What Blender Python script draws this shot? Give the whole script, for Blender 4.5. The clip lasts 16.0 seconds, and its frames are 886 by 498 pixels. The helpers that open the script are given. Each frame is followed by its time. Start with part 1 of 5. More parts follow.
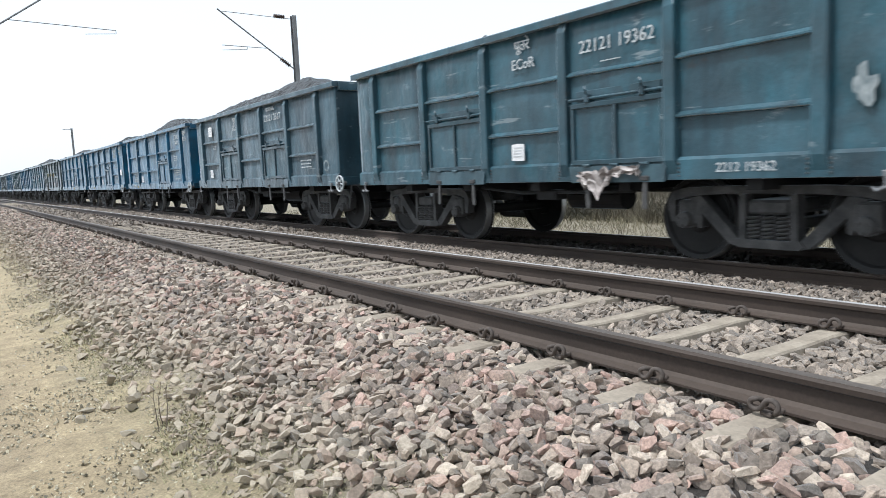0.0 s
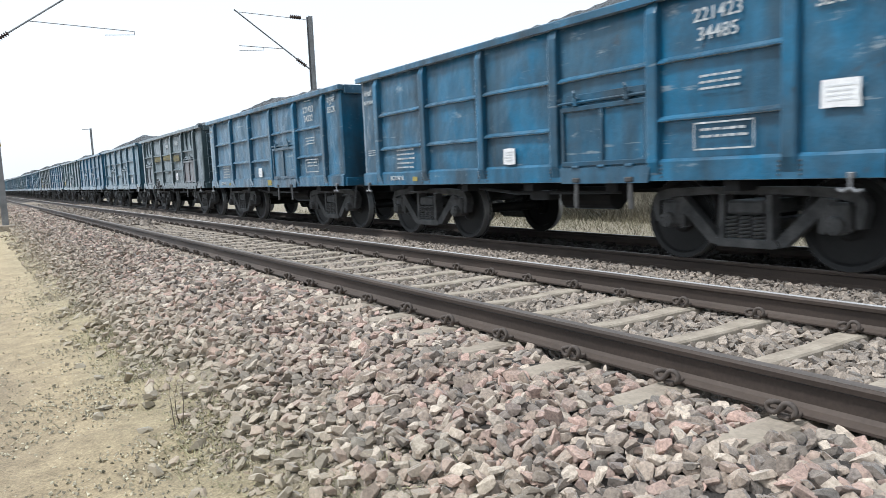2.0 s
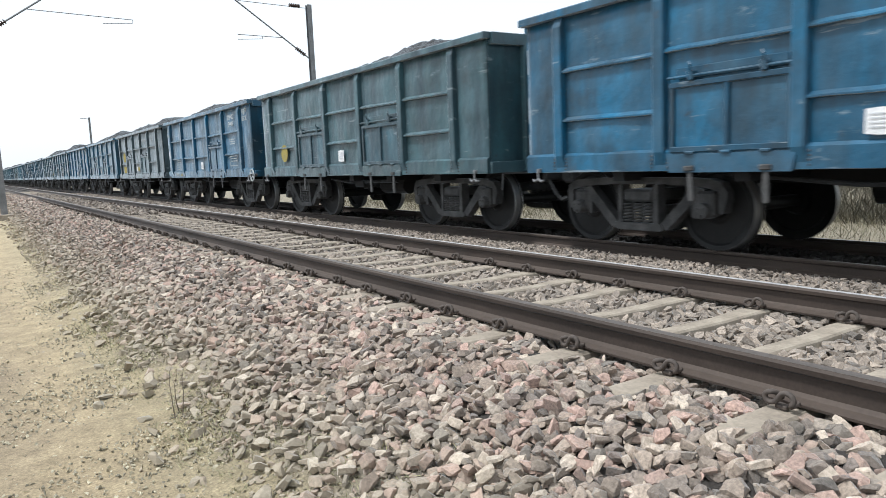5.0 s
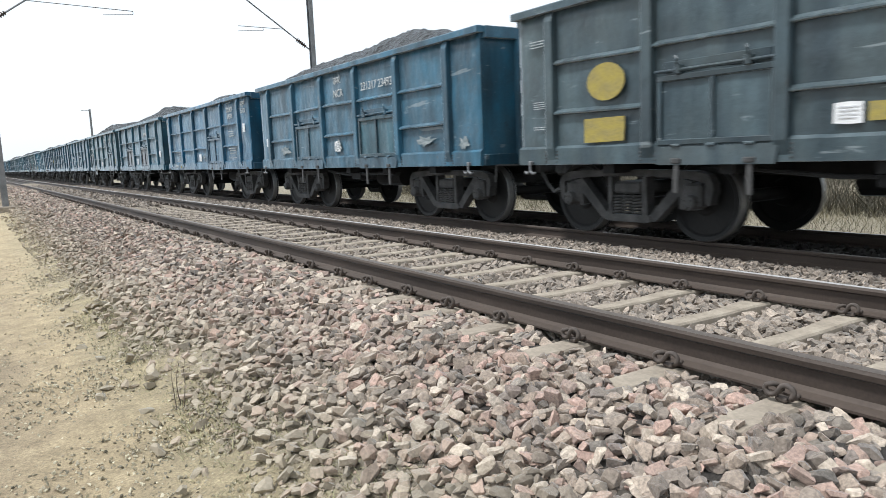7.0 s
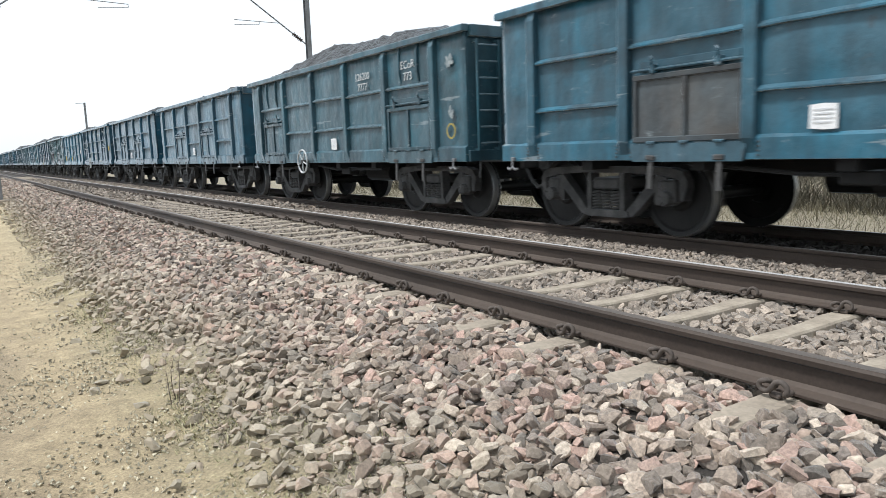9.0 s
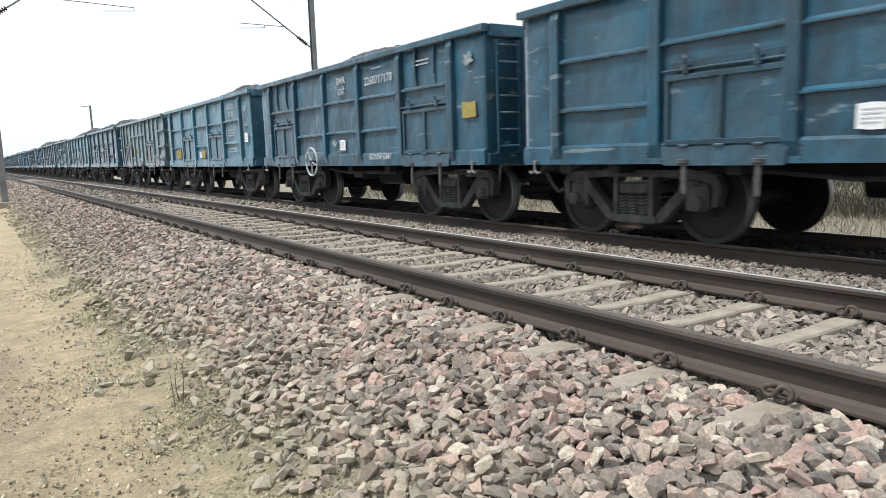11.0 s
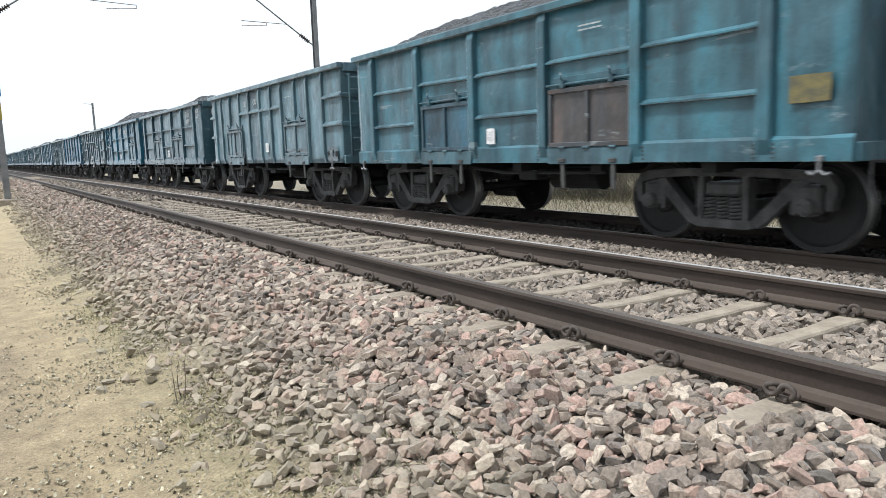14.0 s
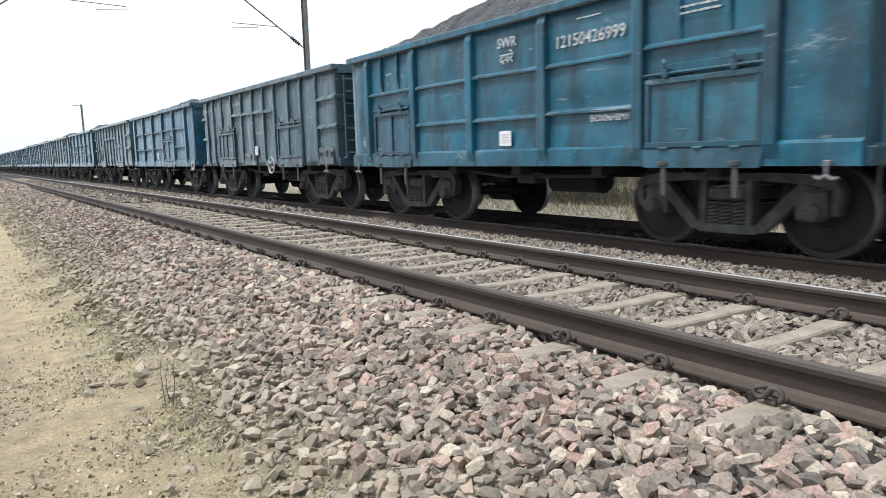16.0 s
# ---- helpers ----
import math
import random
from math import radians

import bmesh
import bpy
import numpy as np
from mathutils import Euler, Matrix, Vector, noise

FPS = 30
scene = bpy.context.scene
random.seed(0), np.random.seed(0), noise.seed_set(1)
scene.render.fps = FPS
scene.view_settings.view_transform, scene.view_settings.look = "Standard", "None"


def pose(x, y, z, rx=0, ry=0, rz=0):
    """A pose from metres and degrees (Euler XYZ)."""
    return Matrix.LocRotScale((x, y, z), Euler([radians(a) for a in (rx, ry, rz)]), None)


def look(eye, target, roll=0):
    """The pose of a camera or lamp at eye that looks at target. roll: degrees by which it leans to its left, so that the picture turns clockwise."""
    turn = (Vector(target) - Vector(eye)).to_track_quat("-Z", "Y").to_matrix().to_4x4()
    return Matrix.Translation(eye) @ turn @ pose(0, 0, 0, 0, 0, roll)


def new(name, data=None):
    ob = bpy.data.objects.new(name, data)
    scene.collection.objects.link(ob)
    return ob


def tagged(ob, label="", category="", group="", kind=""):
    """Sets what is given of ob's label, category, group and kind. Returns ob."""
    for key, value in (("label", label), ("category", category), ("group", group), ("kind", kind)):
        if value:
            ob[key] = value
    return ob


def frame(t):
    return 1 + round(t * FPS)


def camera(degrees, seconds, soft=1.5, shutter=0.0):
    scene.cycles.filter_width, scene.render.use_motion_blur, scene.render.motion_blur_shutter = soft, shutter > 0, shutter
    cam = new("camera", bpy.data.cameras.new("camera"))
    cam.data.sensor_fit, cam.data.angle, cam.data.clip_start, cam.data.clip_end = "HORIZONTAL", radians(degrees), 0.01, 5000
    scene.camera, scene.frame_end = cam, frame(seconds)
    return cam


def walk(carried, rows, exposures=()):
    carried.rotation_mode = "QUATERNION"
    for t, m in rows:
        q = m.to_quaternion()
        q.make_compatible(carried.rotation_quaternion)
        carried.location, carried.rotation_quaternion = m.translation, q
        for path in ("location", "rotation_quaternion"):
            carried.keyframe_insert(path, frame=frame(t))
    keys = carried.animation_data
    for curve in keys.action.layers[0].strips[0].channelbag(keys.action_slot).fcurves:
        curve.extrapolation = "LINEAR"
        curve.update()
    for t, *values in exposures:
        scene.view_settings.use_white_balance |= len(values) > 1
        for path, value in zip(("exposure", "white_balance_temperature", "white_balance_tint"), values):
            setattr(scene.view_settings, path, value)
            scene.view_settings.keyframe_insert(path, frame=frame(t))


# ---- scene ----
# ---- camera and its path ----
EYE = 1.036                      # height of the lens over the near rail's fastenings
cam = camera(64.44, 16.0, soft=0.6, shutter=0.1)
# seconds, heading to the right of the track, tilt, lean (degrees)
PATH = [
    (0, 34.944, -6.429, -2.617),
    (0.5, 34.74, -6.451, -2.5),
    (1, 34.558, -6.297, -2.341),
    (1.5, 34.185, -6.606, -2.582),
    (2, 33.741, -6.359, -2.523),
    (2.5, 33.687, -6.663, -2.451),
    (3, 33.734, -6.809, -2.44),
    (3.5, 33.622, -6.87, -2.461),
    (5.8, 34.131, -7.931, -2.392),
    (6, 34.314, -8.207, -2.313),
    (6.5, 33.971, -8.145, -2.402),
    (7, 33.65, -7.811, -2.418),
    (7.5, 33.637, -7.672, -2.44),
    (8, 33.56, -7.651, -2.204),
    (8.5, 33.852, -7.888, -1.949),
    (9, 33.995, -8.185, -2.099),
    (11.5, 33.539, -7.799, -1.949),
    (12, 33.333, -7.772, -2.037),
    (12.5, 33.388, -8.026, -1.98),
    (13, 33.697, -8.062, -1.877),
    (13.5, 33.68, -8.232, -1.805),
    (14, 33.527, -8.06, -1.901),
    (14.5, 33.708, -8.061, -1.877),
    (15, 34.033, -7.946, -1.864),
    (15.5, 34.351, -7.675, -1.67),
    (16, 34.303, -7.833, -1.684),
]


def gaze(heading, tilt, lean):
    eye = Vector((0, 0, EYE))
    a, b = radians(heading), radians(tilt)
    way = Vector((math.sin(a) * math.cos(b), math.cos(a) * math.cos(b), math.sin(b)))
    return look(eye, eye + way, lean)


walk(cam, [(t, gaze(h, p, r)) for t, h, p, r in PATH], exposures=[(0.0, 0.32, 5940, 9), (6.0, 0.32, 6070, 9), (12.0, 0.32, 6180, 9), (16.0, 0.32, 6100, 9)])

# ---- daylight: bright hazy overcast ----
world = bpy.data.worlds.new("hazy_sky")
scene.world = world
world.use_nodes = True
wn = world.node_tree.nodes
wl = world.node_tree.links
sky = wn.new("ShaderNodeTexSky")
sky.sky_type = "NISHITA"
sky.sun_disc = False
sky.sun_elevation = radians(63)
sky.sun_rotation = radians(-69)
sky.air_density, sky.dust_density, sky.ozone_density = 1.0, 1.5, 1.0
# thick white haze over the blue: the sky's colour is washed out and evened
pale = wn.new("ShaderNodeHueSaturation")
pale.inputs["Saturation"].default_value = 0.25
wl.new(sky.outputs[0], pale.inputs["Color"])
wl.new(pale.outputs[0], wn["Background"].inputs[0])
wn["Background"].inputs[1].default_value = 0.05
veil = wn.new("ShaderNodeBackground")
veil.inputs[0].default_value = (0.93, 0.98, 1.0, 1)
veil.inputs[1].default_value = 0.68
both = wn.new("ShaderNodeAddShader")
wl.new(wn["Background"].outputs[0], both.inputs[0])
wl.new(veil.outputs[0], both.inputs[1])
wl.new(both.outputs[0], wn["World Output"].inputs[0])

sun = new("sun", bpy.data.lights.new("sun", "SUN"))
sun.data.energy, sun.data.angle, sun.data.color = 3.05, radians(8), (1.0, 0.965, 0.92)
sun.matrix_world = look((-24, 9, 50), (0, 0, 0))

# ---- measures of the place ----
X_NEAR, X_FAR = 2.795, 4.538     # rails of the empty track
CANT = -0.042 / 1.743
X_TRAIN, Z_TRAIN = 8.24, -0.177  # middle and rail top of the train's track
GAUGE = 1.743
SLEEPER = 0.603
PITCH = 10.713                   # wagon to wagon
HALF = 4.89                      # half a wagon body


# ---- materials ----
def material(name):
    m = bpy.data.materials.new(name)
    m.use_nodes = True
    nt = m.node_tree
    return m, nt, nt.nodes["Principled BSDF"]


def node(nt, kind, **settings):
    n = nt.nodes.new("ShaderNode" + kind)
    for key, value in settings.items():
        if key in n.inputs:
            n.inputs[key].default_value = value
    return n


def ramp(nt, source, stops):
    r = nt.nodes.new("ShaderNodeValToRGB")
    while len(r.color_ramp.elements) < len(stops):
        r.color_ramp.elements.new(0.5)
    for e, (at, c) in zip(r.color_ramp.elements, stops):
        e.position = at
        e.color = (*c, 1) if isinstance(c, tuple) else (c, c, c, 1)
    nt.links.new(source, r.inputs[0])
    return r.outputs[0]


def mix(nt, fac, a, b, mode="MIX"):
    n = nt.nodes.new("ShaderNodeMix")
    n.data_type, n.blend_type = "RGBA", mode
    for sock, value in ((n.inputs[0], fac), (n.inputs[6], a), (n.inputs[7], b)):
        if isinstance(value, bpy.types.NodeSocket):
            nt.links.new(value, sock)
        elif isinstance(value, tuple):
            sock.default_value = (*value, 1)
        else:
            sock.default_value = value
    return n.outputs[2]


def noise_at(nt, coords, scale, detail=4, rough=0.55, stretch=None):
    if stretch:
        mp = nt.nodes.new("ShaderNodeMapping")
        mp.inputs["Scale"].default_value = stretch
        nt.links.new(coords, mp.inputs[0])
        coords = mp.outputs[0]
    n = node(nt, "TexNoise", Scale=scale, Detail=detail, Roughness=rough)
    nt.links.new(coords, n.inputs["Vector"])
    return n.outputs[0]


def bump(nt, bsdf, height, strength, distance):
    b = node(nt, "Bump", Strength=strength, Distance=distance)
    nt.links.new(height, b.inputs["Height"])
    nt.links.new(b.outputs[0], bsdf.inputs["Normal"])


def haze_sheen(bsdf, amount):
    """A pale bluish sheen put in for distance haze: it lightens surfaces seen edge-on."""
    bsdf.inputs["Sheen Weight"].default_value, bsdf.inputs["Sheen Roughness"].default_value = amount, 0.3
    bsdf.inputs["Sheen Tint"].default_value = (0.82, 0.92, 1.0, 1)


def surface(name, c1, c2, scale=6, fine=60, rough=0.8, metal=0.0, bumpy=0.3, depth=0.004, island=0.0, stretch=None, haze_amount=0.0):
    """A two-scale surface: broad blotches and fine grain between two colours."""
    m, nt, b = material(name)
    co = nt.nodes.new("ShaderNodeTexCoord").outputs["Object"]
    broad = ramp(nt, noise_at(nt, co, scale, 5, stretch=stretch), [(0.3, c1), (0.7, c2)])
    grain = noise_at(nt, co, fine, 3)
    col = mix(nt, 0.45, broad, ramp(nt, grain, [(0.25, 0.55), (0.75, 1.35)]), "MULTIPLY")
    if island:
        g = nt.nodes.new("ShaderNodeNewGeometry")
        col = mix(nt, 1.0, col, ramp(nt, g.outputs["Random Per Island"], [(0.0, 1 - island), (1.0, 1 + island)]), "MULTIPLY")
    nt.links.new(col, b.inputs["Base Color"])
    b.inputs["Roughness"].default_value, b.inputs["Metallic"].default_value = rough, metal
    haze_sheen(b, haze_amount)
    if bumpy:
        bump(nt, b, grain, bumpy, depth)
    return m


def wagon_paint():
    """Faded wagon paint: the object's own colour under grime, rust and streaks that run down the sheet."""
    m, nt, b = material("wagon_paint")
    info = nt.nodes.new("ShaderNodeObjectInfo")
    co = nt.nodes.new("ShaderNodeTexCoord").outputs["Object"]
    shift = nt.nodes.new("ShaderNodeVectorMath")
    shift.operation = "ADD"
    seed = nt.nodes.new("ShaderNodeVectorMath")
    seed.operation = "SCALE"
    seed.inputs[0].default_value = (37.0, 91.0, 13.0)
    nt.links.new(info.outputs["Alpha"], seed.inputs["Scale"])
    nt.links.new(co, shift.inputs[0])
    nt.links.new(seed.outputs[0], shift.inputs[1])
    at = shift.outputs[0]
    blotch = noise_at(nt, at, 0.8, 6, 0.6)
    patchy = noise_at(nt, at, 2.1, 5, 0.6, stretch=(1, 1, 0.6))
    streak = noise_at(nt, at, 1.0, 4, 0.5, stretch=(2.0, 2.6, 0.3))
    grain = noise_at(nt, at, 30, 4, 0.65)
    vivid = nt.nodes.new("ShaderNodeHueSaturation")
    vivid.inputs["Saturation"].default_value, vivid.inputs["Value"].default_value = 1.12, 1.45
    nt.links.new(info.outputs["Color"], vivid.inputs["Color"])
    fresh = mix(nt, ramp(nt, patchy, [(0.46, 0.0), (0.64, 0.85)]), info.outputs["Color"], vivid.outputs[0])
    faded = mix(nt, ramp(nt, blotch, [(0.44, 0.0), (0.74, 0.42)]), fresh, (0.09, 0.155, 0.195))
    sooty = mix(nt, ramp(nt, streak, [(0.44, 0.0), (0.70, 0.75)]), faded, (0.011, 0.027, 0.039))
    soiled = noise_at(nt, at, 1.1, 8, 0.68, stretch=(1, 0.8, 1.0))
    sooty = mix(nt, ramp(nt, soiled, [(0.50, 0.0), (0.68, 0.5)]), sooty, (0.022, 0.031, 0.036))
    rust = noise_at(nt, at, 2.6, 7, 0.72)
    worn = mix(nt, ramp(nt, rust, [(0.63, 0.0), (0.67, 0.45)]), sooty, (0.045, 0.04, 0.038))
    scuff = noise_at(nt, at, 3.2, 8, 0.75, stretch=(1, 0.5, 1.6))
    worn = mix(nt, ramp(nt, scuff, [(0.61, 0.0), (0.69, 0.55)]), worn, (0.30, 0.35, 0.37))
    scratch = noise_at(nt, at, 2.4, 6, 0.6, stretch=(1, 0.22, 2.6))
    worn = mix(nt, ramp(nt, scratch, [(0.655, 0.0), (0.675, 0.5)]), worn, (0.28, 0.32, 0.33))
    col = mix(nt, 0.22, worn, ramp(nt, grain, [(0.25, 0.45), (0.75, 1.5)]), "MULTIPLY")
    nt.links.new(col, b.inputs["Base Color"])
    nt.links.new(ramp(nt, blotch, [(0.3, 0.30), (0.7, 0.52)]), b.inputs["Roughness"])
    haze_sheen(b, 0.85)
    dent = noise_at(nt, at, 1.3, 3, 0.45, stretch=(1, 1.2, 0.8))
    creased = noise_at(nt, at, 4.2, 3, 0.5, stretch=(1, 1.0, 0.7))
    bump(nt, b, mix(nt, 0.03, mix(nt, 0.22, dent, creased), grain), 0.75, 0.12)
    return m


PAINT = wagon_paint()
DARK_CONCRETE = surface("dark_sleeper_concrete", (0.03, 0.028, 0.026), (0.085, 0.078, 0.07), 4, 40, 0.9, 0.0, 0.3, 0.004)
UNDER = surface("grimy_cast_steel", (0.031, 0.0315, 0.032), (0.094, 0.092, 0.089), 5, 40, 0.75, 0.1, 0.4, 0.006, haze_amount=0.25)
# coal-stained stone, darker still with the shade under the train painted in
SHADED_SOOT_STONE = surface("shaded_coal_ballast", (0.018, 0.017, 0.016), (0.055, 0.05, 0.045), 2, 40, 0.9, 0.0, 0.4, 0.006, island=0.5)
WHEEL = surface("wheel_steel", (0.008, 0.0083, 0.0085), (0.021, 0.021, 0.021), 3, 30, 0.6, 0.4, 0.2, 0.003, haze_amount=0.15)
BLACK = surface("underframe_black", (0.006, 0.006, 0.006), (0.016, 0.016, 0.016), 4, 30, 0.8, 0.0, 0.3, 0.004, haze_amount=0.3)
COAL = surface("coal", (0.010, 0.010, 0.011), (0.035, 0.034, 0.033), 3, 16, 0.7, 0.0, 1.0, 0.06, island=0.5, haze_amount=0.5)
WHITE = surface("stencil_white", (0.26, 0.29, 0.30), (0.62, 0.64, 0.64), 7, 45, 0.8, 0.0, 0.0)
FAINT = surface("worn_whitish_paint", (0.09, 0.13, 0.145), (0.36, 0.39, 0.39), 3, 14, 0.8, 0.0, 0.0)
INK = surface("faded_ink", (0.55, 0.56, 0.58), (0.68, 0.69, 0.70), 9, 45, 0.8, 0.0, 0.0)
PAPER = surface("paper_white", (0.68, 0.68, 0.67), (0.82, 0.82, 0.81), 4, 30, 0.85, 0.0, 0.1)
OLD_YELLOW = surface("grimy_old_yellow", (0.21, 0.175, 0.06), (0.075, 0.077, 0.06), 2.2, 14, 0.8, 0.0, 0.0)
YELLOW = surface("faded_yellow", (0.38, 0.30, 0.055), (0.25, 0.21, 0.085), 2.5, 12, 0.8, 0.0, 0.0)
RED = surface("faded_red", (0.10, 0.048, 0.05), (0.06, 0.055, 0.06), 4, 25, 0.8, 0.0, 0.0)
RAIL = surface("rusty_rail", (0.032, 0.023, 0.018), (0.070, 0.051, 0.040), 5, 55, 0.7, 0.2, 0.3, 0.003, stretch=(1, 0.15, 1), haze_amount=0.1)


def paler_top(m, colour, amount):
    """Mixes a second colour, in patches, into whatever faces up."""
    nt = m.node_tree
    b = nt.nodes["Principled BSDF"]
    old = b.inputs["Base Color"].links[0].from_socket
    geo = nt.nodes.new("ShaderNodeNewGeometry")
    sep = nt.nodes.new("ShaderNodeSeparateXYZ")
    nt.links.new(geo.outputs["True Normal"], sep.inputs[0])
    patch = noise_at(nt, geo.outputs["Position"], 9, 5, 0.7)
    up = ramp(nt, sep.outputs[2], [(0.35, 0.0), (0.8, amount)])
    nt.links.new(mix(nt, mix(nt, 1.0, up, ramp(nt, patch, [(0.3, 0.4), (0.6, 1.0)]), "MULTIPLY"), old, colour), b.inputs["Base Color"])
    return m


paler_top(RAIL, (0.13, 0.10, 0.075), 0.2)
GRIT = surface("path_grit", (0.29, 0.26, 0.185), (0.43, 0.385, 0.285), 30, 120, 0.95, 0.0, 0.2, 0.002, island=0.6)
DULL = surface("dull_rail_head", (0.11, 0.09, 0.078), (0.19, 0.165, 0.145), 4, 60, 0.5, 0.5, 0.1, 0.001, stretch=(1, 0.05, 1))
PLASTIC = surface("torn_plastic", (0.20, 0.17, 0.155), (0.50, 0.45, 0.42), 5, 20, 0.5)
TREAD = surface("rolled_bright_tread", (0.22, 0.22, 0.22), (0.40, 0.40, 0.39), 3, 60, 0.4, 0.6, 0.05, 0.001)
SHINE = surface("worn_rail_head", (0.42, 0.41, 0.40), (0.62, 0.61, 0.60), 3, 60, 0.5, 0.35, 0.05, 0.001, stretch=(1, 0.05, 1))
CONCRETE = surface("sleeper_concrete", (0.21, 0.175, 0.135), (0.36, 0.31, 0.245), 5, 45, 0.9, 0.0, 0.35, 0.004)
CLIP = surface("clip_iron", (0.06, 0.05, 0.044), (0.13, 0.105, 0.088), 8, 60, 0.8, 0.2, 0.2, 0.002)
MAST = surface("galvanised_mast", (0.16, 0.165, 0.17), (0.26, 0.265, 0.27), 3, 30, 0.6, 0.5, 0.1)
INSULATOR = surface("brown_porcelain", (0.045, 0.03, 0.025), (0.07, 0.05, 0.04), 5, 30, 0.3)
SCRUB = surface("dead_scrub", (0.04, 0.038, 0.026), (0.11, 0.095, 0.065), 0.6, 8, 0.9, 0.0, 0.0, island=0.4)
DRY = surface("dry_stalks", (0.07, 0.066, 0.038), (0.20, 0.172, 0.108), 0.6, 8, 0.9, 0.0, 0.0, island=0.4)
WEED = surface("dusty_weed", (0.20, 0.195, 0.10), (0.36, 0.335, 0.20), 3, 20, 0.9, 0.0, 0.0, island=0.4)
TWIG = surface("dead_twig", (0.09, 0.07, 0.05), (0.16, 0.13, 0.10), 8, 40, 0.9, 0.0, 0.1)


def stone_material(name, stops):
    """Crushed quartzite: pinkish, buff and grey stones, each of its own tint."""
    m, nt, b = material(name)
    g = nt.nodes.new("ShaderNodeNewGeometry")
    oi = nt.nodes.new("ShaderNodeObjectInfo")
    add = nt.nodes.new("ShaderNodeMath")
    add.operation = "ADD"
    nt.links.new(g.outputs["Random Per Island"], add.inputs[0])
    nt.links.new(oi.outputs["Random"], add.inputs[1])
    fr = nt.nodes.new("ShaderNodeMath")
    fr.operation = "FRACT"
    nt.links.new(add.outputs[0], fr.inputs[0])
    co = nt.nodes.new("ShaderNodeNewGeometry").outputs["Position"]
    tint = ramp(nt, fr.outputs[0], stops)
    grain = noise_at(nt, co, 70, 5, 0.65)
    blotch = noise_at(nt, co, 14, 3)
    col = mix(nt, 0.65, tint, ramp(nt, grain, [(0.32, 0.4), (0.68, 1.55)]), "MULTIPLY")
    col = mix(nt, ramp(nt, blotch, [(0.5, 0.0), (0.75, 0.4)]), col, (0.26, 0.22, 0.17))
    # earth carried up from the path lies on the lowest stones
    sep = nt.nodes.new("ShaderNodeSeparateXYZ")
    nt.links.new(co, sep.inputs[0])
    reach = nt.nodes.new("ShaderNodeMath")
    reach.operation = "MULTIPLY_ADD"
    nt.links.new(noise_at(nt, co, 1.6, 5, 0.65), reach.inputs[0])
    reach.inputs[1].default_value = 1.0
    nt.links.new(sep.outputs[0], reach.inputs[2])
    span = nt.nodes.new("ShaderNodeMapRange")
    span.inputs[1].default_value, span.inputs[2].default_value, span.inputs[3].default_value, span.inputs[4].default_value = 1.3, 2.25, 0.72, 0.0
    nt.links.new(reach.outputs[0], span.inputs[0])
    col = mix(nt, span.outputs[0], col, (0.34, 0.295, 0.21))
    nt.links.new(col, b.inputs["Base Color"])
    b.inputs["Roughness"].default_value = 0.88
    haze_sheen(b, 0.25)
    bump(nt, b, grain, 0.7, 0.009)
    return m


def ground_material():
    """Earth that changes across the line: trodden path, thin dusty weeds at its edge, soil with the shade of the stone
    gaps painted in under the ballast, coal-dark soil with painted-in shade under the train, dry field beyond.
    """
    m, nt, b = material("earth_and_grit")
    pos = nt.nodes.new("ShaderNodeNewGeometry").outputs["Position"]
    sep = nt.nodes.new("ShaderNodeSeparateXYZ")
    nt.links.new(pos, sep.inputs[0])
    wob = noise_at(nt, pos, 0.9, 5, 0.6)
    edge = nt.nodes.new("ShaderNodeMath")
    edge.operation = "MULTIPLY_ADD"
    nt.links.new(wob, edge.inputs[0])
    edge.inputs[1].default_value = 0.9
    nt.links.new(sep.outputs[0], edge.inputs[2])
    across = nt.nodes.new("ShaderNodeMapRange")
    across.inputs[1].default_value, across.inputs[2].default_value = -2.0, 18.0
    nt.links.new(edge.outputs[0], across.inputs[0])
    at = lambda x: (x + 2.45) / 20.0
    # dark stops paint shade in: ballast gaps to 4.7, under the train past 7.6
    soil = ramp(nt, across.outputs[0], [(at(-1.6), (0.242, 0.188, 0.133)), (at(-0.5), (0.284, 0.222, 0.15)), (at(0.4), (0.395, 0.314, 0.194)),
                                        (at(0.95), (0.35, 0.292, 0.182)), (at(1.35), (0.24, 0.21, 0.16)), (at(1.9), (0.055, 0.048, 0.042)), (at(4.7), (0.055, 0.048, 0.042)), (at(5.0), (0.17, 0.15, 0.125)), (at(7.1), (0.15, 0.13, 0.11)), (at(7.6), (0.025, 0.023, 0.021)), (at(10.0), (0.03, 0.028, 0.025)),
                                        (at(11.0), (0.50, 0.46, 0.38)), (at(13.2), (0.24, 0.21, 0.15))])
    grit = noise_at(nt, pos, 60, 7, 0.75)
    clod = noise_at(nt, pos, 6, 7, 0.7)
    col = mix(nt, 0.75, soil, ramp(nt, grit, [(0.33, 0.45), (0.67, 1.5)]), "MULTIPLY")
    col = mix(nt, 0.75, col, ramp(nt, clod, [(0.35, 0.66), (0.65, 1.22)]), "MULTIPLY")
    nt.links.new(col, b.inputs["Base Color"])
    b.inputs["Roughness"].default_value = 0.95
    bump(nt, b, mix(nt, 0.5, clod, grit), 0.9, 0.04)
    return m


STONE = stone_material("ballast_stone", [(0.0, (0.105, 0.088, 0.073)), (0.18, (0.33, 0.265, 0.21)), (0.36, (0.165, 0.14, 0.12)), (0.52, (0.41, 0.28, 0.228)), (0.66, (0.28, 0.22, 0.173)), (0.84, (0.51, 0.43, 0.345)), (1.0, (0.13, 0.115, 0.1))])
